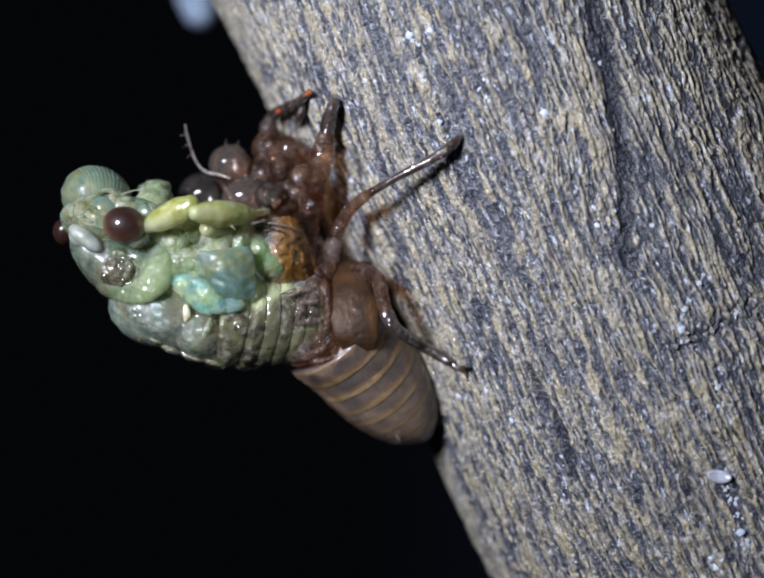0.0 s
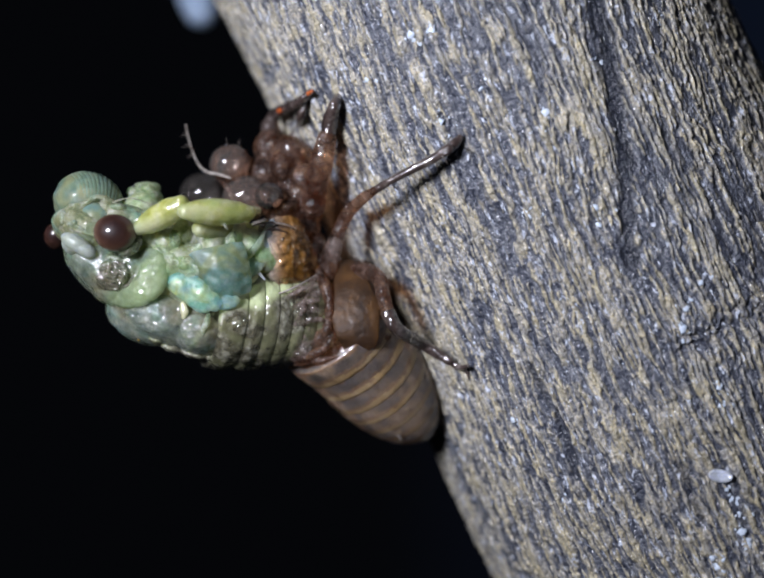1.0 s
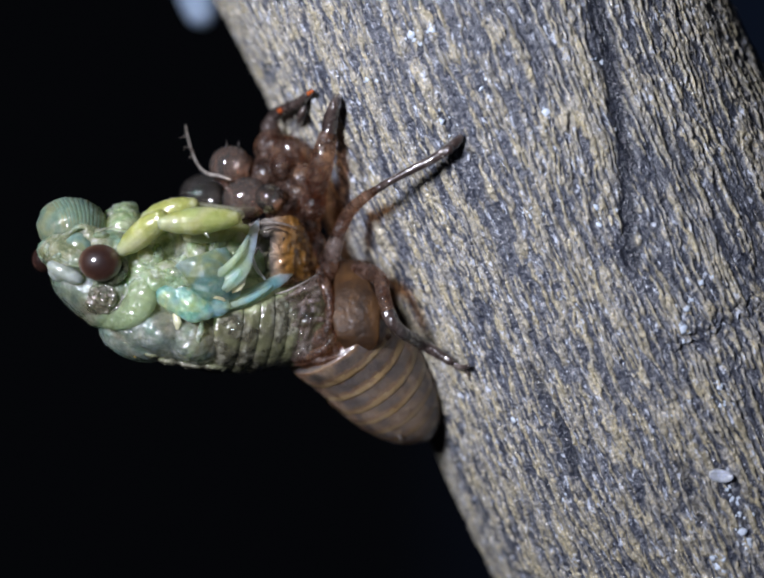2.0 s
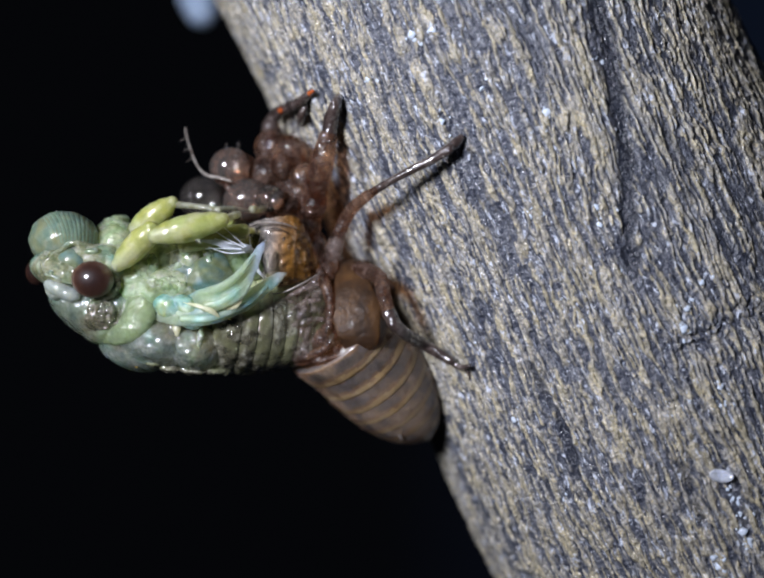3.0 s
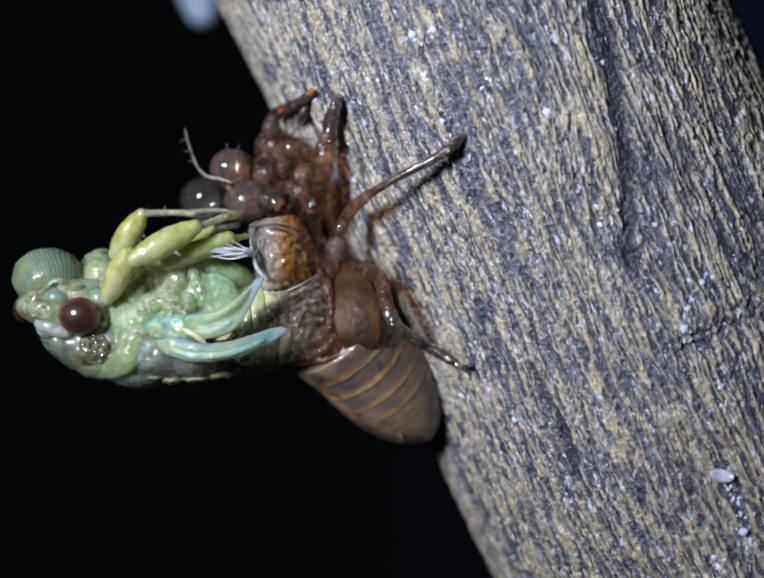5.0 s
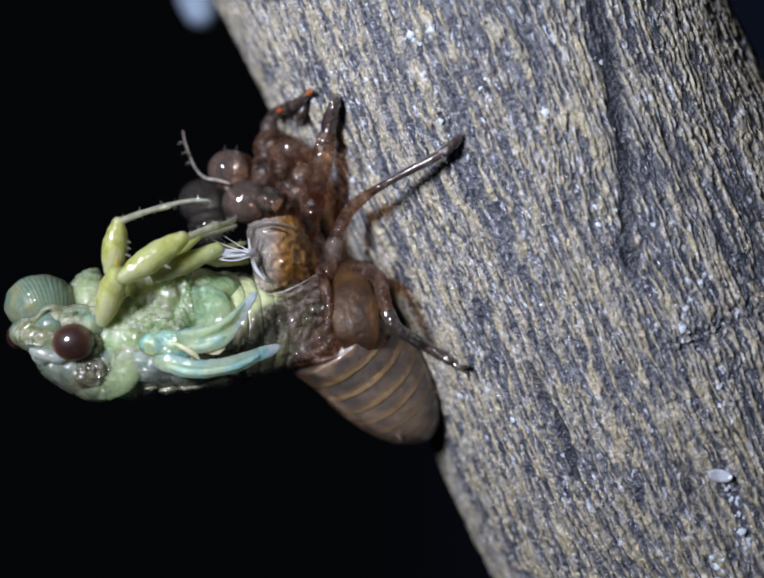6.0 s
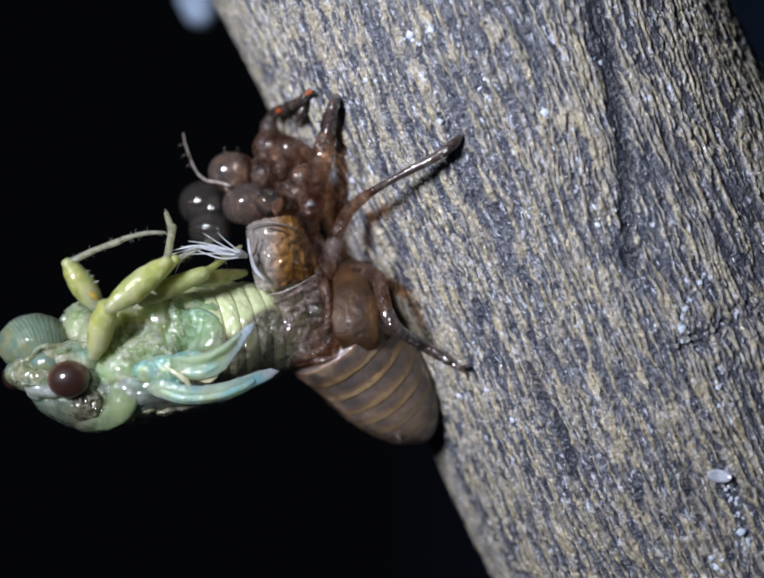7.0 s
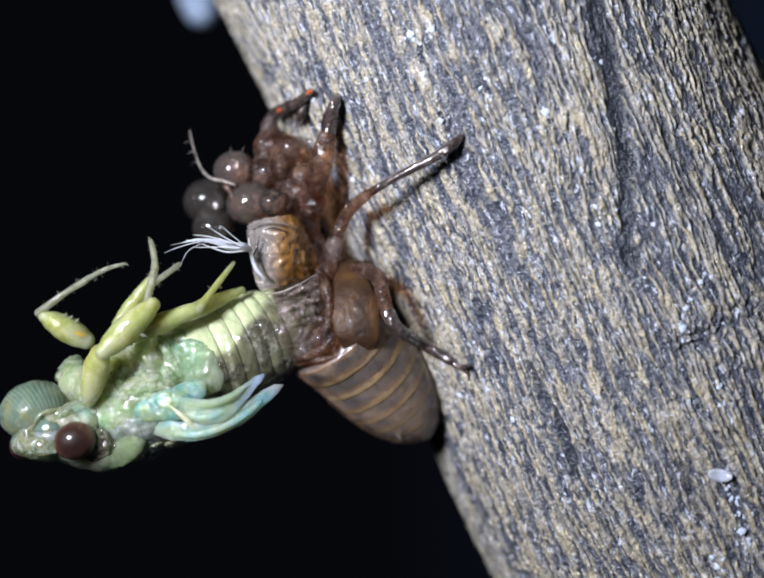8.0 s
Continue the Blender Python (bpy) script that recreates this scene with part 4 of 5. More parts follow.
    lump(bm, 366, 704, -9.1, 44, 24, 0.5, -20)
    lump(bm, 350, 722, -9.0, 40, 18, 0.5, -15)
    lump(bm, 396, 698, -8.7, 44, 26, 0.5, 10)
    part("wing_base", bm, WING, thorax, "crumpled turquoise wing base", voxel=0.08, soften=6, lumps=((0.22, 0.8), (0.06, 0.3)))
    P["fold"] = sheet("wing_fold", [(296, 640, -8.7), (402, 566, -8.4), (464, 664, -8.2), (372, 724, -8.9)], 1.1, 0.16, WING, thorax, "crumpled turquoise and yellow wing fold")
    P["fold"].modifiers.new("soften", "SMOOTH").iterations = 10
    # shield behind the head
    o = at(257, 724, -8)
    bm = bmesh.new()
    lump(bm, 172, 752, -5.6, 92, 58, 3.2, -22)
    lump(bm, 135, 748, -6.2, 62, 42, 2.5, -25)
    lump(bm, 226, 745, -6.4, 54, 58, 2.2, 25)
    lump(bm, 212, 784, -5.8, 62, 38, 2.6, 10)
    tube(bm, [(238, 694, -7.8), (258, 716, -8.4), (266, 746, -8.6), (252, 776, -8.5), (224, 794, -8.0), (190, 804, -7.2)], [18, 28, 30, 29, 25, 16], 24, 0.42)
    shield = P["shield"] = part("pronotum", bm, SHIELD, CICADA, "grey wet shield with a broad green rim", origin=o, voxel=0.09, soften=8, lumps=((0.14, 1.3), (0.06, 0.3)))
    # the hump: ridges running round it
    bm = bmesh.new()
    lump(bm, 187, 758, -7.7, 50, 41, 1.2, 0)
    for k, (ru, rv, start, stop) in enumerate(((40, 33, -150, 130), (28, 23, -60, 200), (15, 12, 20, 300), (22, 17, 150, 330))):
        arc = [math.radians(start + (stop - start) * i / 9) for i in range(10)]
        deep = -7.85 - 1.05 * (1 - (ru / 46) ** 2) ** 0.5
        tube(bm, [(187 + ru * math.cos(x), 758 - rv * math.sin(x), deep - 0.12) for x in arc], [2.5 + 1.2 * math.sin(i * 1.7 + k) for i in range(10)], 8, per=4)
    for x in (172, 190, 206):
        tube(bm, [(x - 4, 732, -8.6), (x + 2, 756, -9.0), (x - 2, 784, -8.6)], [2, 4, 2], 8)
    part("shield_hump", bm, UMBER, shield, "ridged wrinkled olive brown hump", voxel=0.07, soften=3, lumps=((0.12, 0.6), (0.10, 0.22)))
    bm = bmesh.new()
    lump(bm, 96, 726, -8.7, 35, 17, 0.8, -14)
    lump(bm, 116, 732, -8.8, 24, 15, 0.7, -10)
    lump(bm, 84, 736, -8.2, 20, 12, 0.7, -30)
    part("nape", bm, CREAM, shield, "cream white nape patch", voxel=0.08, soften=6, lumps=((0.08, 0.6), (0.05, 0.2)))
    # back plate
    o = at(300, 740, -4)
    bm = bmesh.new()
    lump(bm, 315, 735, -4.2, 130, 74, 5.0, 2)
    lump(bm, 275, 760, -5.2, 84, 60, 3.0, 0)
    lump(bm, 390, 740, -5, 70, 56, 4.2, 0)
    back = P["back"] = part("mesonotum", bm, GREY, CICADA, "grey wet humped back plate", origin=o, voxel=0.10, soften=5, lumps=((0.16, 1.5), (0.10, 0.35)))
    bm = tube(bmesh.new(), [(392, 700, -8.7), (394, 730, -8.8), (388, 768, -8.2), (380, 790, -7.0)], [5, 7, 8, 6], 10)
    part("back_ridge", bm, FOAM, back, "silvery upright ridge", voxel=0.07, soften=2, lumps=((0.18, 0.5), (0.06, 0.25)))
    limb("back_mark", [(335, 700, -8.7), (343, 712, -8.8), (346, 724, -8.8)], [6, 8, 4], YELLOW, back, "yellow mark", n=10, flat=0.4)
    limb("back_mark", [(241, 774, -7.4), (258, 792, -7.55), (279, 811, -7.1)], [2, 3, 2], JOINT, back, "orange brown streak", n=10, flat=0.4)
    bm = bmesh.new()
    for u, v, d, a, b2 in ((318, 792, -5.2, 34, 12), (356, 796, -5.0, 38, 12), (398, 792, -4.8, 40, 13), (440, 782, -4.4, 40, 15)):
        lump(bm, u, v, d, a, b2, 2.6, 4)
    part("back_fold", bm, SLICK, back, "brown wet fold of skin", voxel=0.10, soften=3, lumps=((0.2, 0.6), (0.14, 0.25)))
    # hind body
    o = at(405, 672, -3.5)
    P["abdomen"] = limb("abdomen", [(400, 672, -3.5), (500, 672, -2.6), (600, 672, -1.6)], [94, 92, 70], BELLY, CICADA, origin=o, n=24)
    full = lambda s: 1.0 - 0.42 * max(0.0, s - 0.25) ** 1.2
    rings("abdomen_ring", P["abdomen"], at(400, 672, -3.5), at(655, 672, -0.5), [0.0, 0.17, 0.30, 0.42, 0.53, 0.63, 0.73, 0.86, 1.0], full, 0.0043, 0.0047, 0.02,
          [BELLY], lambda w, ang, c: 0, n=120, wrinkle=0.026, overlap=0.02, bulge=0.06, per=12)
    # wing pads
    o = at(370, 690, -9)
    bm = bmesh.new()
    tube(bm, [(345, 698, -8.8), (395, 702, -9.8), (450, 690, -10.2), (488, 650, -9.8), (512, 618, -9.4), (530, 596, -9.0)], [15, 23, 23, 16, 10, 3], 20, 0.22)
    tube(bm, [(372, 684, -9.5), (420, 680, -10.4), (462, 660, -10.6), (500, 622, -9.8)], [6, 9, 8, 4], 10, 0.6)
    tube(bm, [(385, 712, -9.9), (425, 708, -10.3), (458, 692, -10.4)], [5, 7, 4], 10, 0.6)
    P["fore"] = part("forewing", bm, FOREWING, CICADA, "crumpled turquoise forewing pad with pale blue tip", origin=o, voxel=0.07, soften=8, lumps=((0.14, 1.2), (0.06, 0.35)))
    part("wing_hinge", tube(bmesh.new(), [(344, 698, -9.6), (372, 711, -10.1), (396, 725, -10.2), (409, 737, -10.0)], [2, 5, 6, 4], 10, 0.25), YELLOW, P["fore"], "cream yellow wing hinge", voxel=0.06, soften=2, lumps=((0.08, 0.6), (0.04, 0.2)))
    part("wing_hem", tube(bmesh.new(), [(422, 722, -9.7), (446, 721, -9.9), (467, 705, -10.0)], [4, 7, 3], 10, 0.25), YELLOW, P["fore"], "yellow wing edge", voxel=0.06, soften=2, lumps=((0.08, 0.6), (0.04, 0.2)))
    o = at(330, 735, -9)
    bm = bmesh.new()
    tube(bm, [(300, 722, -8.4), (340, 742, -9.4), (400, 757, -10.0), (470, 750, -9.8), (535, 726, -9.2), (562, 716, -8.9), (580, 711, -8.7)], [14, 20, 19, 18, 14, 11, 5], 20, 0.26)
    tube(bm, [(345, 750, -9.8), (400, 764, -10.3), (470, 756, -10.2), (530, 731, -9.6)], [6, 8, 7, 4], 10, 0.6)
    P["hind"] = part("hindwing", bm, HINDWING, CICADA, "narrow turquoise hindwing pad with pale tip", origin=o, voxel=0.07, soften=8, lumps=((0.14, 1.2), (0.06, 0.35)))

    # legs: each piece lies along its own line, swelling in the middle
    def bone(key, name, p, q, rad, mat, label="", sag=0.0):
        n = len(rad) - 1
        pts = []
        for k in range(n + 1):
            s = -0.05 + 1.1 * k / n
            b = sag * math.sin(s * math.pi)
            pts.append(tuple(a + (c - a) * s for a, c in zip(p, q)))
            pts[-1] = (pts[-1][0], pts[-1][1] + b, pts[-1][2])
        ob = P[key] = part(name, tube(bmesh.new(), pts, rad, 18), mat, CICADA, label, at(*p), 0.07, 1, ((0.07, 0.9), (0.025, 0.3)) if max(rad) > 12 else ((0.05, 0.8), (0.04, 0.2)))
        rnd = random.Random(len(P))
        for k in range(7 if max(rad) > 12 else 10):
            s = rnd.uniform(0.08, 0.95)
            r = rad[min(n, int(s * n + 0.5))] * 0.9
            u, v, d = (a + (c - a) * s for a, c in zip(p, q))
            way = math.atan2(q[1] - p[1], q[0] - p[0]) + rnd.choice((-1, 1)) * rnd.uniform(0.9, 1.5)
            far = r + rnd.uniform(5, 9)
            limb("bristle", [(u + math.cos(way) * x, v + math.sin(way) * x + sag * math.sin(s * math.pi), d) for x in (r * 0.8, (r + far) / 2, far)], [0.7, 0.5, 0.3], SHIN, ob, n=5)
        return ob

    bone("coxaB", "hip", (212, 652, -9.2), (238, 568, -10.5), [14, 22, 25, 25, 19], LEG)
    f = bone("femB", "thigh", (262, 563, -11), (368, 493, -10.5), [16, 22, 26, 26, 22, 15], LEG)
    part("knee", lump(bmesh.new(), 368, 494, -10.5, 15, 15, 0.62), LEG, f)
    limb("thigh_spine", [(330, 540, -10.8), (342, 546, -11), (350, 550, -11)], [5, 3, 1], SHIN, f, n=8)
    bone("tibB", "shin", (368, 496, -10.5), (440, 463, -9), [10, 7, 7, 8], SHIN)
    t = bone("tarB", "foot", (440, 463, -9), (490, 447, -8), [8, 6, 6, 5], SHIN, sag=3)
    limb("claw", [(490, 447, -8), (496, 441, -8), (497, 436, -8)], [4, 2.5, 1], SHIN, t, n=8)
    f = bone("femA", "thigh", (231, 548, -4.5), (242, 462, -5), [18, 24, 26, 25, 21, 13], LEG)
    part("knee_patch", lump(bmesh.new(), 241, 530, -4.75, 10, 25, 0.78), JOINT, f, "orange leg joint")
    for y in (520, 505, 492):
        limb("thigh_spine", [(252, y, -5), (263, y + 4, -5), (269, y + 6, -5)], [4, 2.5, 0.8], SHIN, f, n=8)
    bone("tibA", "shin", (246, 456, -5), (345, 422, -5.5), [9, 6.5, 6, 7], SHIN, sag=-3)
    t = bone("tarA", "foot", (345, 422, -5.5), (424, 411, -6), [6, 4.8, 4.5, 3.5], SHIN, sag=-4)
    limb("claw", [(424, 411, -6), (430, 412, -6), (434, 416, -6)], [4, 2.5, 1], SHIN, t, n=8)
    bone("femC", "thigh", (330, 562, -9.0), (440, 514, -8.5), [16, 19, 20, 17, 14], LEG)
    bone("tibC", "shin", (436, 516, -8.5), (552, 486, -6), [10, 7, 6.5, 5.5, 4], LEG)
    bone("femE", "thigh", (430, 528, -7.8), (552, 542, -6.0), [14, 17, 15, 11, 7], LEG)
    bone("femD", "thigh", (320, 545, -5), (400, 487, -5), [12, 15, 14, 10], LEG)
    bone("tibD", "shin", (400, 487, -5), (487, 462, -4), [7, 6, 5], SHIN)
    return P


PARTS = cicada_parts()


# ---- what moves ----
def motions():
    times = [s[0] for s in SWAY]
    home = CICADA.location

    def still(t, u, v):
        """Takes the camera's own small sway out of a place."""
        return u - np.interp(t, times, [s[1] for s in SWAY]), v - np.interp(t, times, [s[2] for s in SWAY])

    def turned(t, u, v, d, turn, roll=0.0):
        """Anticlockwise turn in the working plane; roll about the body's length."""
        x, y = still(t, u, v)
        return Matrix.Translation(spot(x, y, d) - home) @ pose(0, 0, 0, 0, -turn, 0) @ pose(0, 0, 0, roll, 0, 0)

    def swing(key, p, q, rows):
        """A piece that lay from p to q lies from (u, v, d) to (u, v, d) at each time."""
        ref = spot(*q) - spot(*p)
        keyed = []
        for t, a, b in rows:
            p1, q1 = spot(*still(t, a[0], a[1]), a[2]), spot(*still(t, b[0], b[1]), b[2])
            turn = ref.rotation_difference(q1 - p1).to_matrix().to_4x4()
            keyed.append((t, Matrix.Translation(p1 - home) @ turn))
        walk(PARTS[key], keyed)

    head = [(0.0, 247, 466, -10.4), (0.5, 234, 479, -12.6), (1.0, 228, 481, -12.0), (1.5, 213, 508, -9.5), (3.0, 184, 570, -7.3),
            (3.5, 175, 581, -5.3), (4.0, 167, 614, -4.1), (4.5, 164, 626, -2.3), (6.0, 144, 697, 0), (6.5, 145, 723, 2.9),
            (7.0, 135, 773, 4.1), (7.5, 139, 854, 10.7), (8.0, 147, 900, 13.9)]
    walk(PARTS["head"], [(t, turned(t, u, v, -8, a, np.interp(t, (0, 1, 1.5, 3, 4), (-15, -14, -10, -3, 0)))) for t, u, v, a in head])
    chest = [(0.0, 361, 417, -26.6, 6), (0.5, 346, 420, -24.0, 6), (1.0, 341, 418, -23.1, 6), (1.5, 318, 433, -19.6, 5), (3.0, 283, 476, -11.9, 3),
             (3.5, 270, 487, -10.2, 3), (4.0, 259, 513, -6.6, 2), (4.5, 254, 524, -4.3, 1), (6.0, 227, 576, 0, 0), (6.5, 221, 596, 1.7, 0),
             (7.0, 205, 640, 4.8, -1), (7.5, 191, 706, 12.4, -2), (8.0, 190, 743, 15.6, -3)]
    poses = {t: turned(t, u, v, -5, a, r) for t, u, v, a, r in chest}
    walk(PARTS["thorax"], list(poses.items()))
    carry = lambda t, u, v, d: poses[t] @ (spot(u, v, d) - spot(227, 576, -5)) + home

    # the shield keeps its own turn, the humped back sinks as the body rolls
    shield = [(0.0, 322, 545, -22.2), (0.5, 314, 550, -19.6), (1.0, 311, 550, -18.4), (1.5, 297, 568, -15.6), (3.0, 283, 619, -9.7), (3.5, 274, 631, -8.7), (4.0, 273, 660, -6.9),
              (4.5, 271, 671, -6.5), (6.0, 257, 724, 0), (6.5, 256, 746, 1.8), (7.0, 246, 784, 4.3), (7.5, 253, 830, 10.6), (8.0, 260, 856, 13.5)]
    walk(PARTS["shield"], [(t, turned(t, u, v, -8, a)) for t, u, v, a in shield])
    sink = {0.0: 44, 0.5: 42, 1.0: 40, 1.5: 38, 3.0: 34, 3.5: 30, 4.0: 24, 4.5: 18, 6.0: 0, 6.5: -4, 7.0: -8, 7.5: -14, 8.0: -18}
    rest = Matrix.Translation(spot(300, 740, -4) - spot(227, 576, -5))
    walk(PARTS["back"], [(t, m @ rest @ pose(0, 0, -sink[t] * UNIT)) for t, m in poses.items()])

    # the hind body slides out between chest and skin
    swing("abdomen", (405, 672, -3.5), (655, 672, -0.5), [(t, (a, b, -3.5), (c, d, -0.5)) for t, a, b, c, d in (
        (0.0, 440, 640, 690, 662), (0.5, 438, 640, 688, 662), (1.0, 438, 640, 688, 662), (1.5, 432, 643, 680, 662), (3.0, 425, 655, 675, 664), (3.5, 420, 658, 670, 665), (4.0, 418, 662, 668, 666),
        (4.5, 415, 666, 665, 667), (6.0, 405, 676, 655, 668), (6.5, 402, 684, 652, 668), (7.0, 396, 705, 642, 664), (7.5, 392, 735, 630, 660), (8.0, 390, 752, 624, 658))])

    def held(part_ob, o, rows):
        """Small slips of a piece of the old skin: grid units to the right and down."""
        k = SKIN.location
        walk(part_ob, [(t, Matrix.Translation(spot(o[0] + x, o[1] + y, o[2] + 0.06 * max(x, 0)) - k) @ pose(0, 0, 0, 0, -a, 0)) for t, x, y, a in rows])

    held(SKIN_PARTS["cap"], (505, 405, -2.5), [(0.0, 0, 0, 0), (1.5, -2, 2, 0), (3.0, -2, 7, 1), (4.5, -2, 9, 1), (6.0, -2, 11, 2), (7.0, 0, 15, 2), (8.0, 7, 15, 0)])
    held(SKIN_PARTS["thread"], (512, 525, -6.8), [(0.0, 110, -5, 0), (1.5, 100, -5, 0), (3.0, 0, -10, -4), (4.5, 0, -6, 2), (6.0, 10, -2, 6), (6.5, 0, -4, 4), (7.0, -10, 0, -4), (8.0, -2, -12, -4)])

    # the side flap swells out as the body frees itself
    rest = Matrix.Translation(PARTS["flap"].location)
    walk(PARTS["flap"], [(t, rest @ pose(-deep * 0.001, deep * 0.001, -deep * 0.0004)) for t, deep in ((0.0, 2.8), (1.5, 2.5), (3.0, 1.3), (4.5, 0.2), (6.0, 0.0), (8.0, 0.0))])

    rest = Matrix.Translation(PARTS["fold"].location)
    walk(PARTS["fold"], [(t, rest @ pose(0, deep * 0.001, 0)) for t, deep in ((0.0, 0.0), (1.5, 0.0), (3.0, 0.7), (4.5, 2.2), (6.0, 3.0), (8.0, 3.0))])

    # wing pads: bases ride on the chest, tips slip out of the skin
    def pad(key, base, tip, rows):
        ref = spot(*tip) - spot(*base)
        keyed = []
        for t, u, v, d in rows:
            p1, q1 = carry(t, *base) + Vector((UNIT * np.interp(t, (7.0, 8.0), (0, 14)), 0, UNIT * np.interp(t, (1.5, 4.5, 7.0, 8.0), (24, 0, 0, -14)))) + Vector((0, 0.001 * np.interp(t, (0, 1.5, 3.0), (2.2, 1.4, 0)), 0)), spot(*still(t, u, v), d)
            keyed.append((t, Matrix.Translation(p1 - home) @ ref.rotation_difference(q1 - p1).to_matrix().to_4x4()))
        walk(PARTS[key], keyed)

    pad("fore", (370, 690, -9), (528, 600, -8.8), [
        (0.0, 535, 490, -5), (0.5, 525, 488, -5), (1.0, 520, 488, -5.5), (1.5, 500, 484, -7), (3.0, 515, 520, -8.3), (3.5, 525, 545, -8.3), (4.0, 545, 556, -8.6),
        (4.5, 550, 556, -8.8), (6.0, 528, 600, -8.8), (6.5, 528, 615, -8.8), (7.0, 522, 665, -8.8), (7.5, 525, 725, -9), (8.0, 533, 772, -9)])
    pad("hind", (330, 735, -9), (577, 713, -8.6), [
        (0.0, 590, 585, -4.5), (0.5, 585, 585, -4.5), (1.0, 585, 586, -4.5), (1.5, 572, 580, -5.2), (3.0, 565, 570, -7), (3.5, 575, 600, -8), (4.0, 580, 625, -8.4),
        (4.5, 585, 660, -8.6), (6.0, 577, 713, -8.6), (6.5, 580, 725, -8.6), (7.0, 582, 762, -8.6), (7.5, 582, 780, -8.6), (8.0, 585, 790, -8.6)])

    def leg(key, p, q, rows):
        sunk = lambda u: 0.07 * max(0.0, u - 470)  # towards the skin the limbs lie deeper, inside it
        swing(key, p, q, [(t, (a, b, p[2] + sunk(a)), (c, d, q[2] + sunk(c))) for t, a, b, c, d in rows])

    leg("coxaB", (212, 652, -9.2), (238, 568, -10.5), [
        (0.0, 308, 462, 390, 420), (0.5, 296, 465, 377, 420), (1.0, 290, 466, 371, 420), (1.5, 272, 484, 348, 432), (3.0, 246, 540, 310, 473), (3.5, 238, 550, 298, 484),
        (4.0, 230, 580, 282, 504), (4.5, 226, 592, 272, 514), (6.0, 212, 652, 238, 568), (6.5, 205, 675, 232, 590), (7.0, 196, 722, 218, 636), (7.5, 186, 785, 208, 700), (8.0, 184, 816, 204, 728)])
    femB = [(0.0, 408, 437, 510, 440), (0.5, 393, 436, 496, 438), (1.0, 387, 434, 490, 436), (1.5, 366, 442, 470, 440), (3.0, 326, 482, 440, 455), (3.5, 312, 491, 428, 460),
            (4.0, 300, 510, 412, 470), (4.5, 292, 518, 404, 468), (6.0, 262, 563, 368, 493), (6.5, 254, 584, 362, 510), (7.0, 236, 624, 342, 540), (7.5, 222, 690, 308, 600), (8.0, 216, 718, 296, 642)]
    leg("femB", (262, 563, -11), (368, 493, -10.5), femB)
    tipB = [(600, 425), (590, 425), (585, 425), (570, 428), (520, 430), (505, 432), (490, 440), (480, 440), (445, 462), (445, 468), (352, 478), (322, 530), (318, 548)]
    leg("tibB", (368, 496, -10.5), (440, 463, -9), [(r[0], r[3], r[4], *q) for r, q in zip(femB, tipB)])
    endB = [(650, 415), (640, 415), (635, 415), (620, 420), (575, 420), (560, 422), (545, 430), (535, 430), (492, 447), (490, 452), (345, 452), (315, 480), (308, 488)]
    leg("tarB", (440, 463, -9), (490, 447, -8), [(r[0], *p, *q) for r, p, q in zip(femB, tipB, endB)])
    femA = [(0.0, 370, 440, 450, 445), (0.5, 358, 440, 438, 445), (1.0, 352, 440, 432, 440), (1.5, 330, 440, 410, 430), (3.0, 282, 470, 340, 425), (3.5, 258, 470, 325, 432),
            (4.0, 250, 500, 310, 440), (4.5, 246, 510, 300, 442), (6.0, 231, 548, 242, 462), (6.5, 214, 572, 200, 484), (7.0, 192, 618, 142, 545), (7.5, 172, 672, 98, 612), (8.0, 172, 696, 84, 645)]
    leg("femA", (231, 548, -4.5), (242, 462, -5), femA)
    tipA = [(540, 440), (530, 440), (525, 440), (510, 435), (440, 430), (425, 433), (410, 436), (400, 436), (345, 422), (275, 398), (255, 490), (205, 545), (180, 572)]
    leg("tibA", (246, 456, -5), (345, 422, -5.5), [(r[0], r[3], r[4] - 6, *q) for r, q in zip(femA, tipA)])
    endA = [(620, 435), (610, 435), (605, 435), (590, 430), (515, 432), (500, 434), (490, 436), (480, 436), (424, 411), (331, 354), (320, 479), (268, 515), (240, 547)]
    leg("tarA", (345, 422, -5.5), (424, 411, -6), [(r[0], *p, *q) for r, p, q in zip(femA, tipA, endA)])
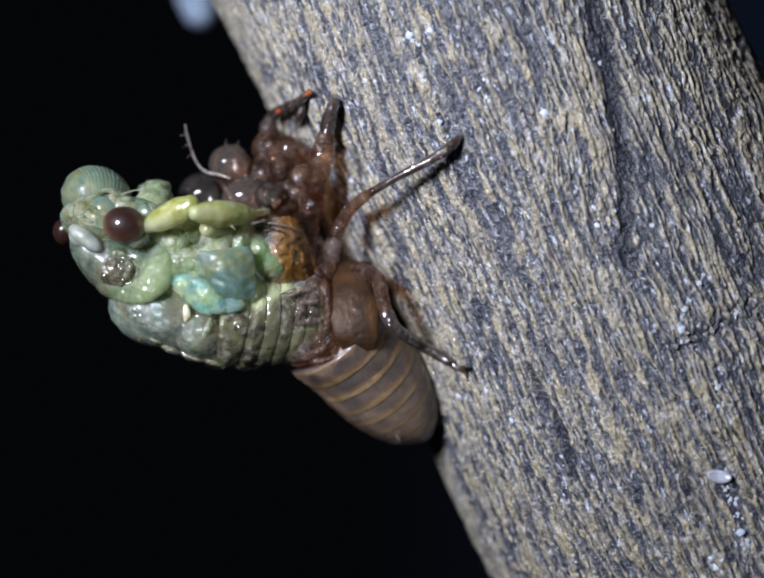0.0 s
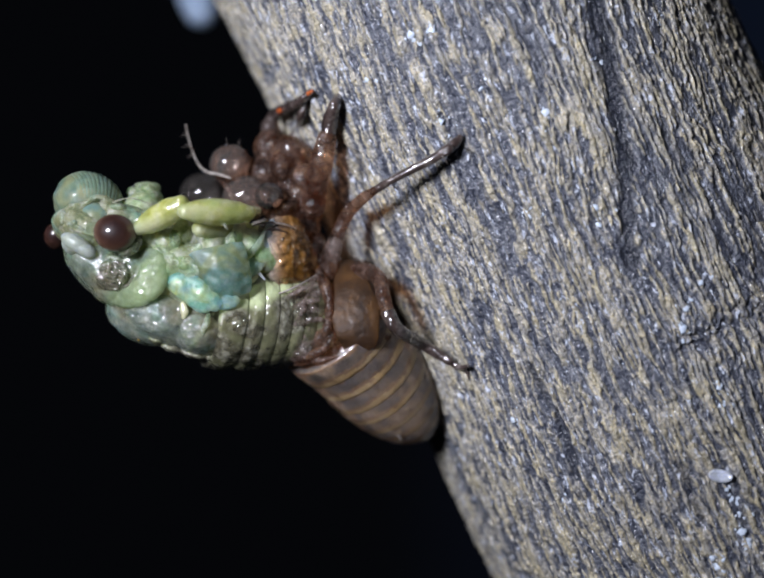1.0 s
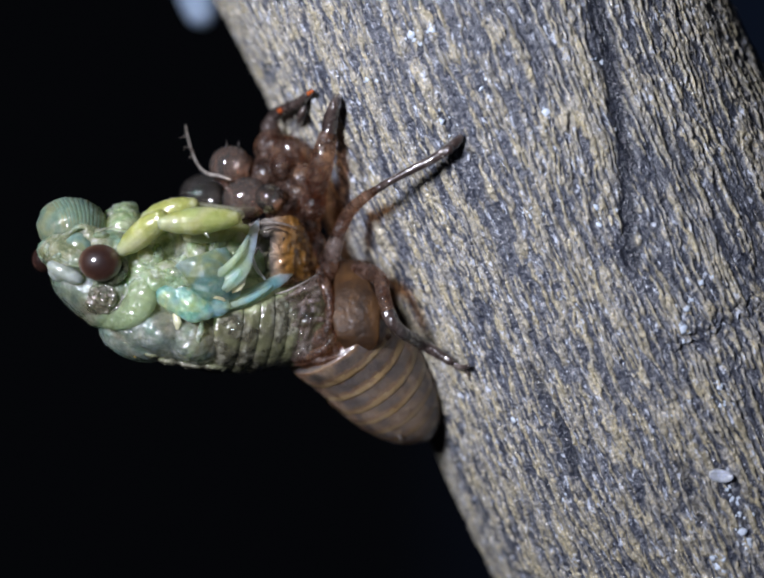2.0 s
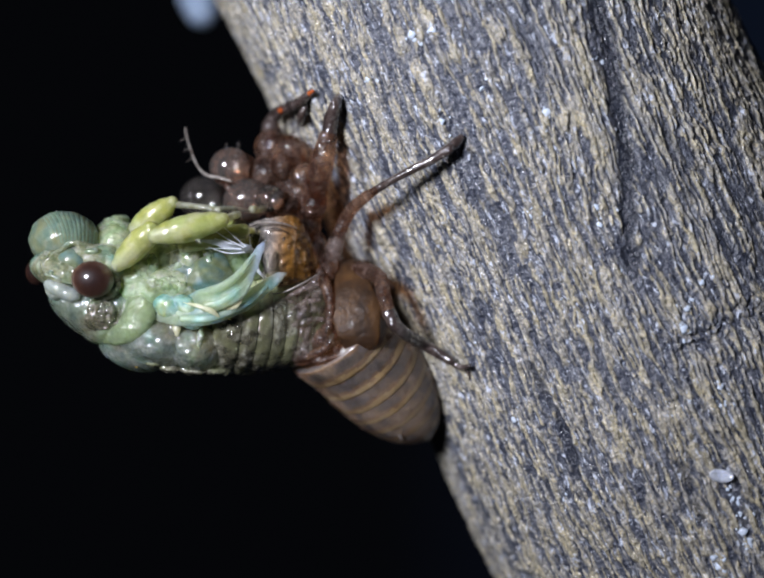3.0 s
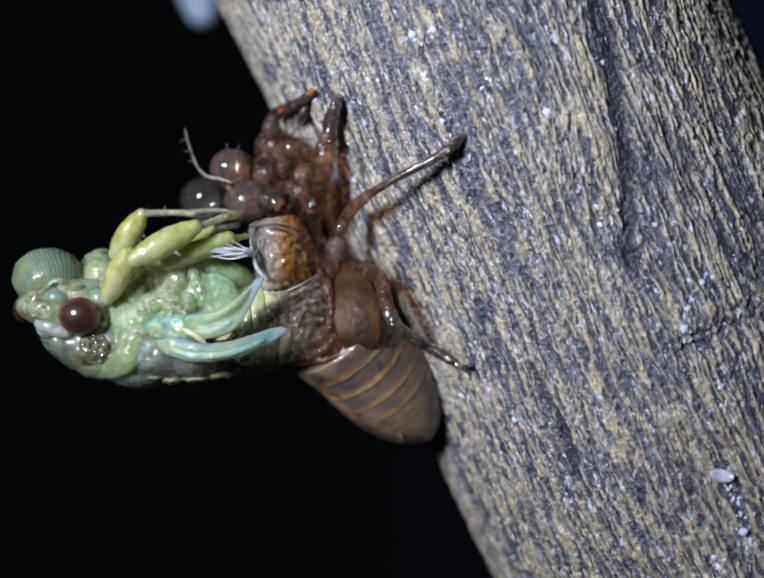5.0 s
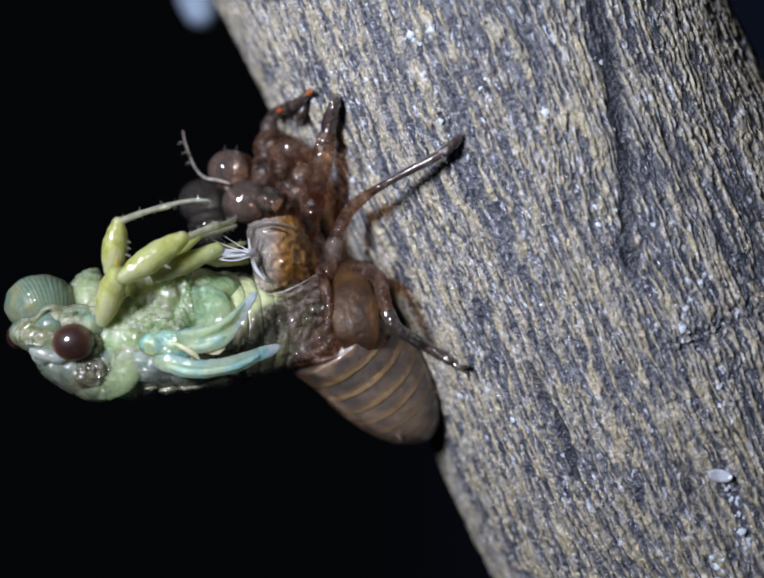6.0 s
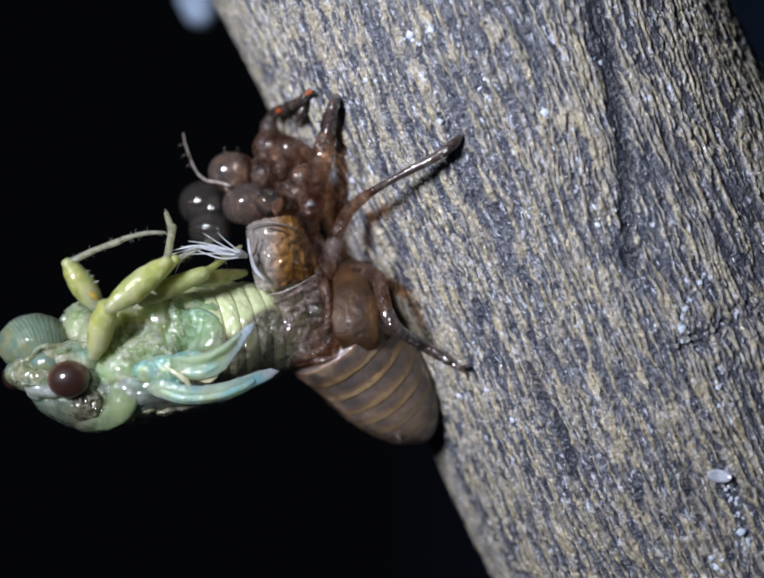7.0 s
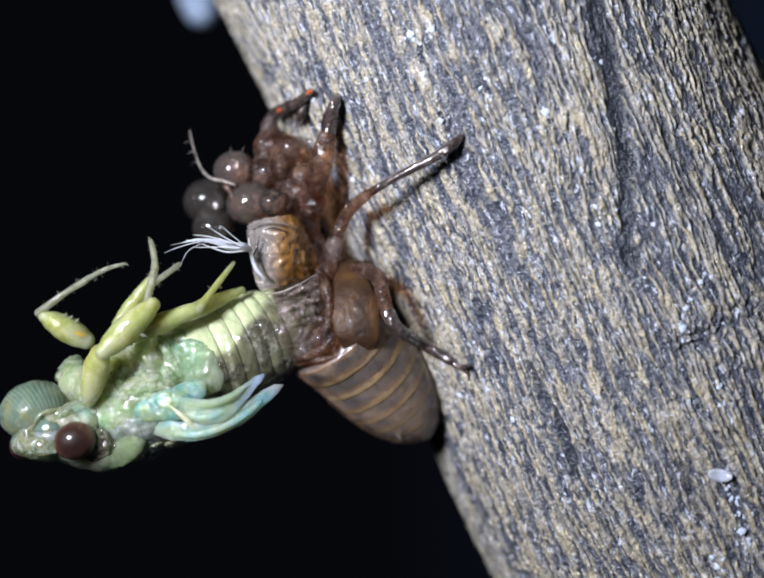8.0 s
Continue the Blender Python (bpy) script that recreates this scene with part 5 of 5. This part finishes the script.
    femC = [(0.0, 430, 470, 540, 470), (0.5, 420, 470, 530, 470), (1.0, 415, 470, 525, 470), (1.5, 405, 472, 515, 472), (3.0, 385, 500, 490, 475), (3.5, 375, 505, 480, 478),
            (4.0, 365, 520, 470, 488), (4.5, 360, 528, 465, 490), (6.0, 330, 562, 440, 514), (6.5, 320, 580, 435, 535), (7.0, 300, 610, 420, 560), (7.5, 290, 655, 408, 605), (8.0, 280, 685, 410, 630)]
    leg("femC", (330, 562, -9), (440, 514, -8.5), femC)
    endC = [(620, 460), (610, 460), (600, 460), (590, 465), (560, 470), (550, 470), (545, 480), (540, 480), (505, 498), (505, 505), (495, 505), (490, 530), (485, 532)]
    leg("tibC", (436, 516, -8.5), (552, 486, -6), [(r[0], r[3], r[4], *q) for r, q in zip(femC, endC)])
    leg("femE", (430, 528, -7.8), (552, 542, -6.0), [
        (0.0, 520, 480, 600, 500), (0.5, 512, 480, 595, 500), (1.0, 508, 480, 592, 500), (1.5, 500, 482, 585, 500), (3.0, 470, 490, 560, 505), (3.5, 462, 492, 552, 508),
        (4.0, 455, 500, 545, 515), (4.5, 450, 505, 540, 520), (6.0, 430, 528, 520, 538), (6.5, 425, 545, 515, 545), (7.0, 412, 575, 502, 560), (7.5, 400, 612, 490, 588), (8.0, 395, 640, 485, 600)])
    femD = [(0.0, 420, 460, 500, 450), (0.5, 410, 460, 490, 450), (1.0, 405, 460, 485, 450), (1.5, 395, 465, 475, 455), (3.0, 370, 480, 450, 460), (3.5, 360, 490, 440, 465),
            (4.0, 350, 500, 430, 470), (4.5, 345, 508, 425, 472), (6.0, 320, 545, 400, 487), (6.5, 300, 560, 380, 500), (7.0, 280, 600, 350, 540), (7.5, 260, 650, 310, 605), (8.0, 245, 660, 290, 600)]
    leg("femD", (320, 545, -5), (400, 487, -5), femD)
    endD = [(590, 440), (580, 440), (575, 440), (565, 445), (540, 450), (530, 455), (520, 460), (510, 460), (487, 462), (470, 470), (430, 495), (405, 520), (395, 522)]
    leg("tibD", (400, 487, -5), (487, 462, -4), [(r[0], r[3], r[4], *q) for r, q in zip(femD, endD)])


motions()
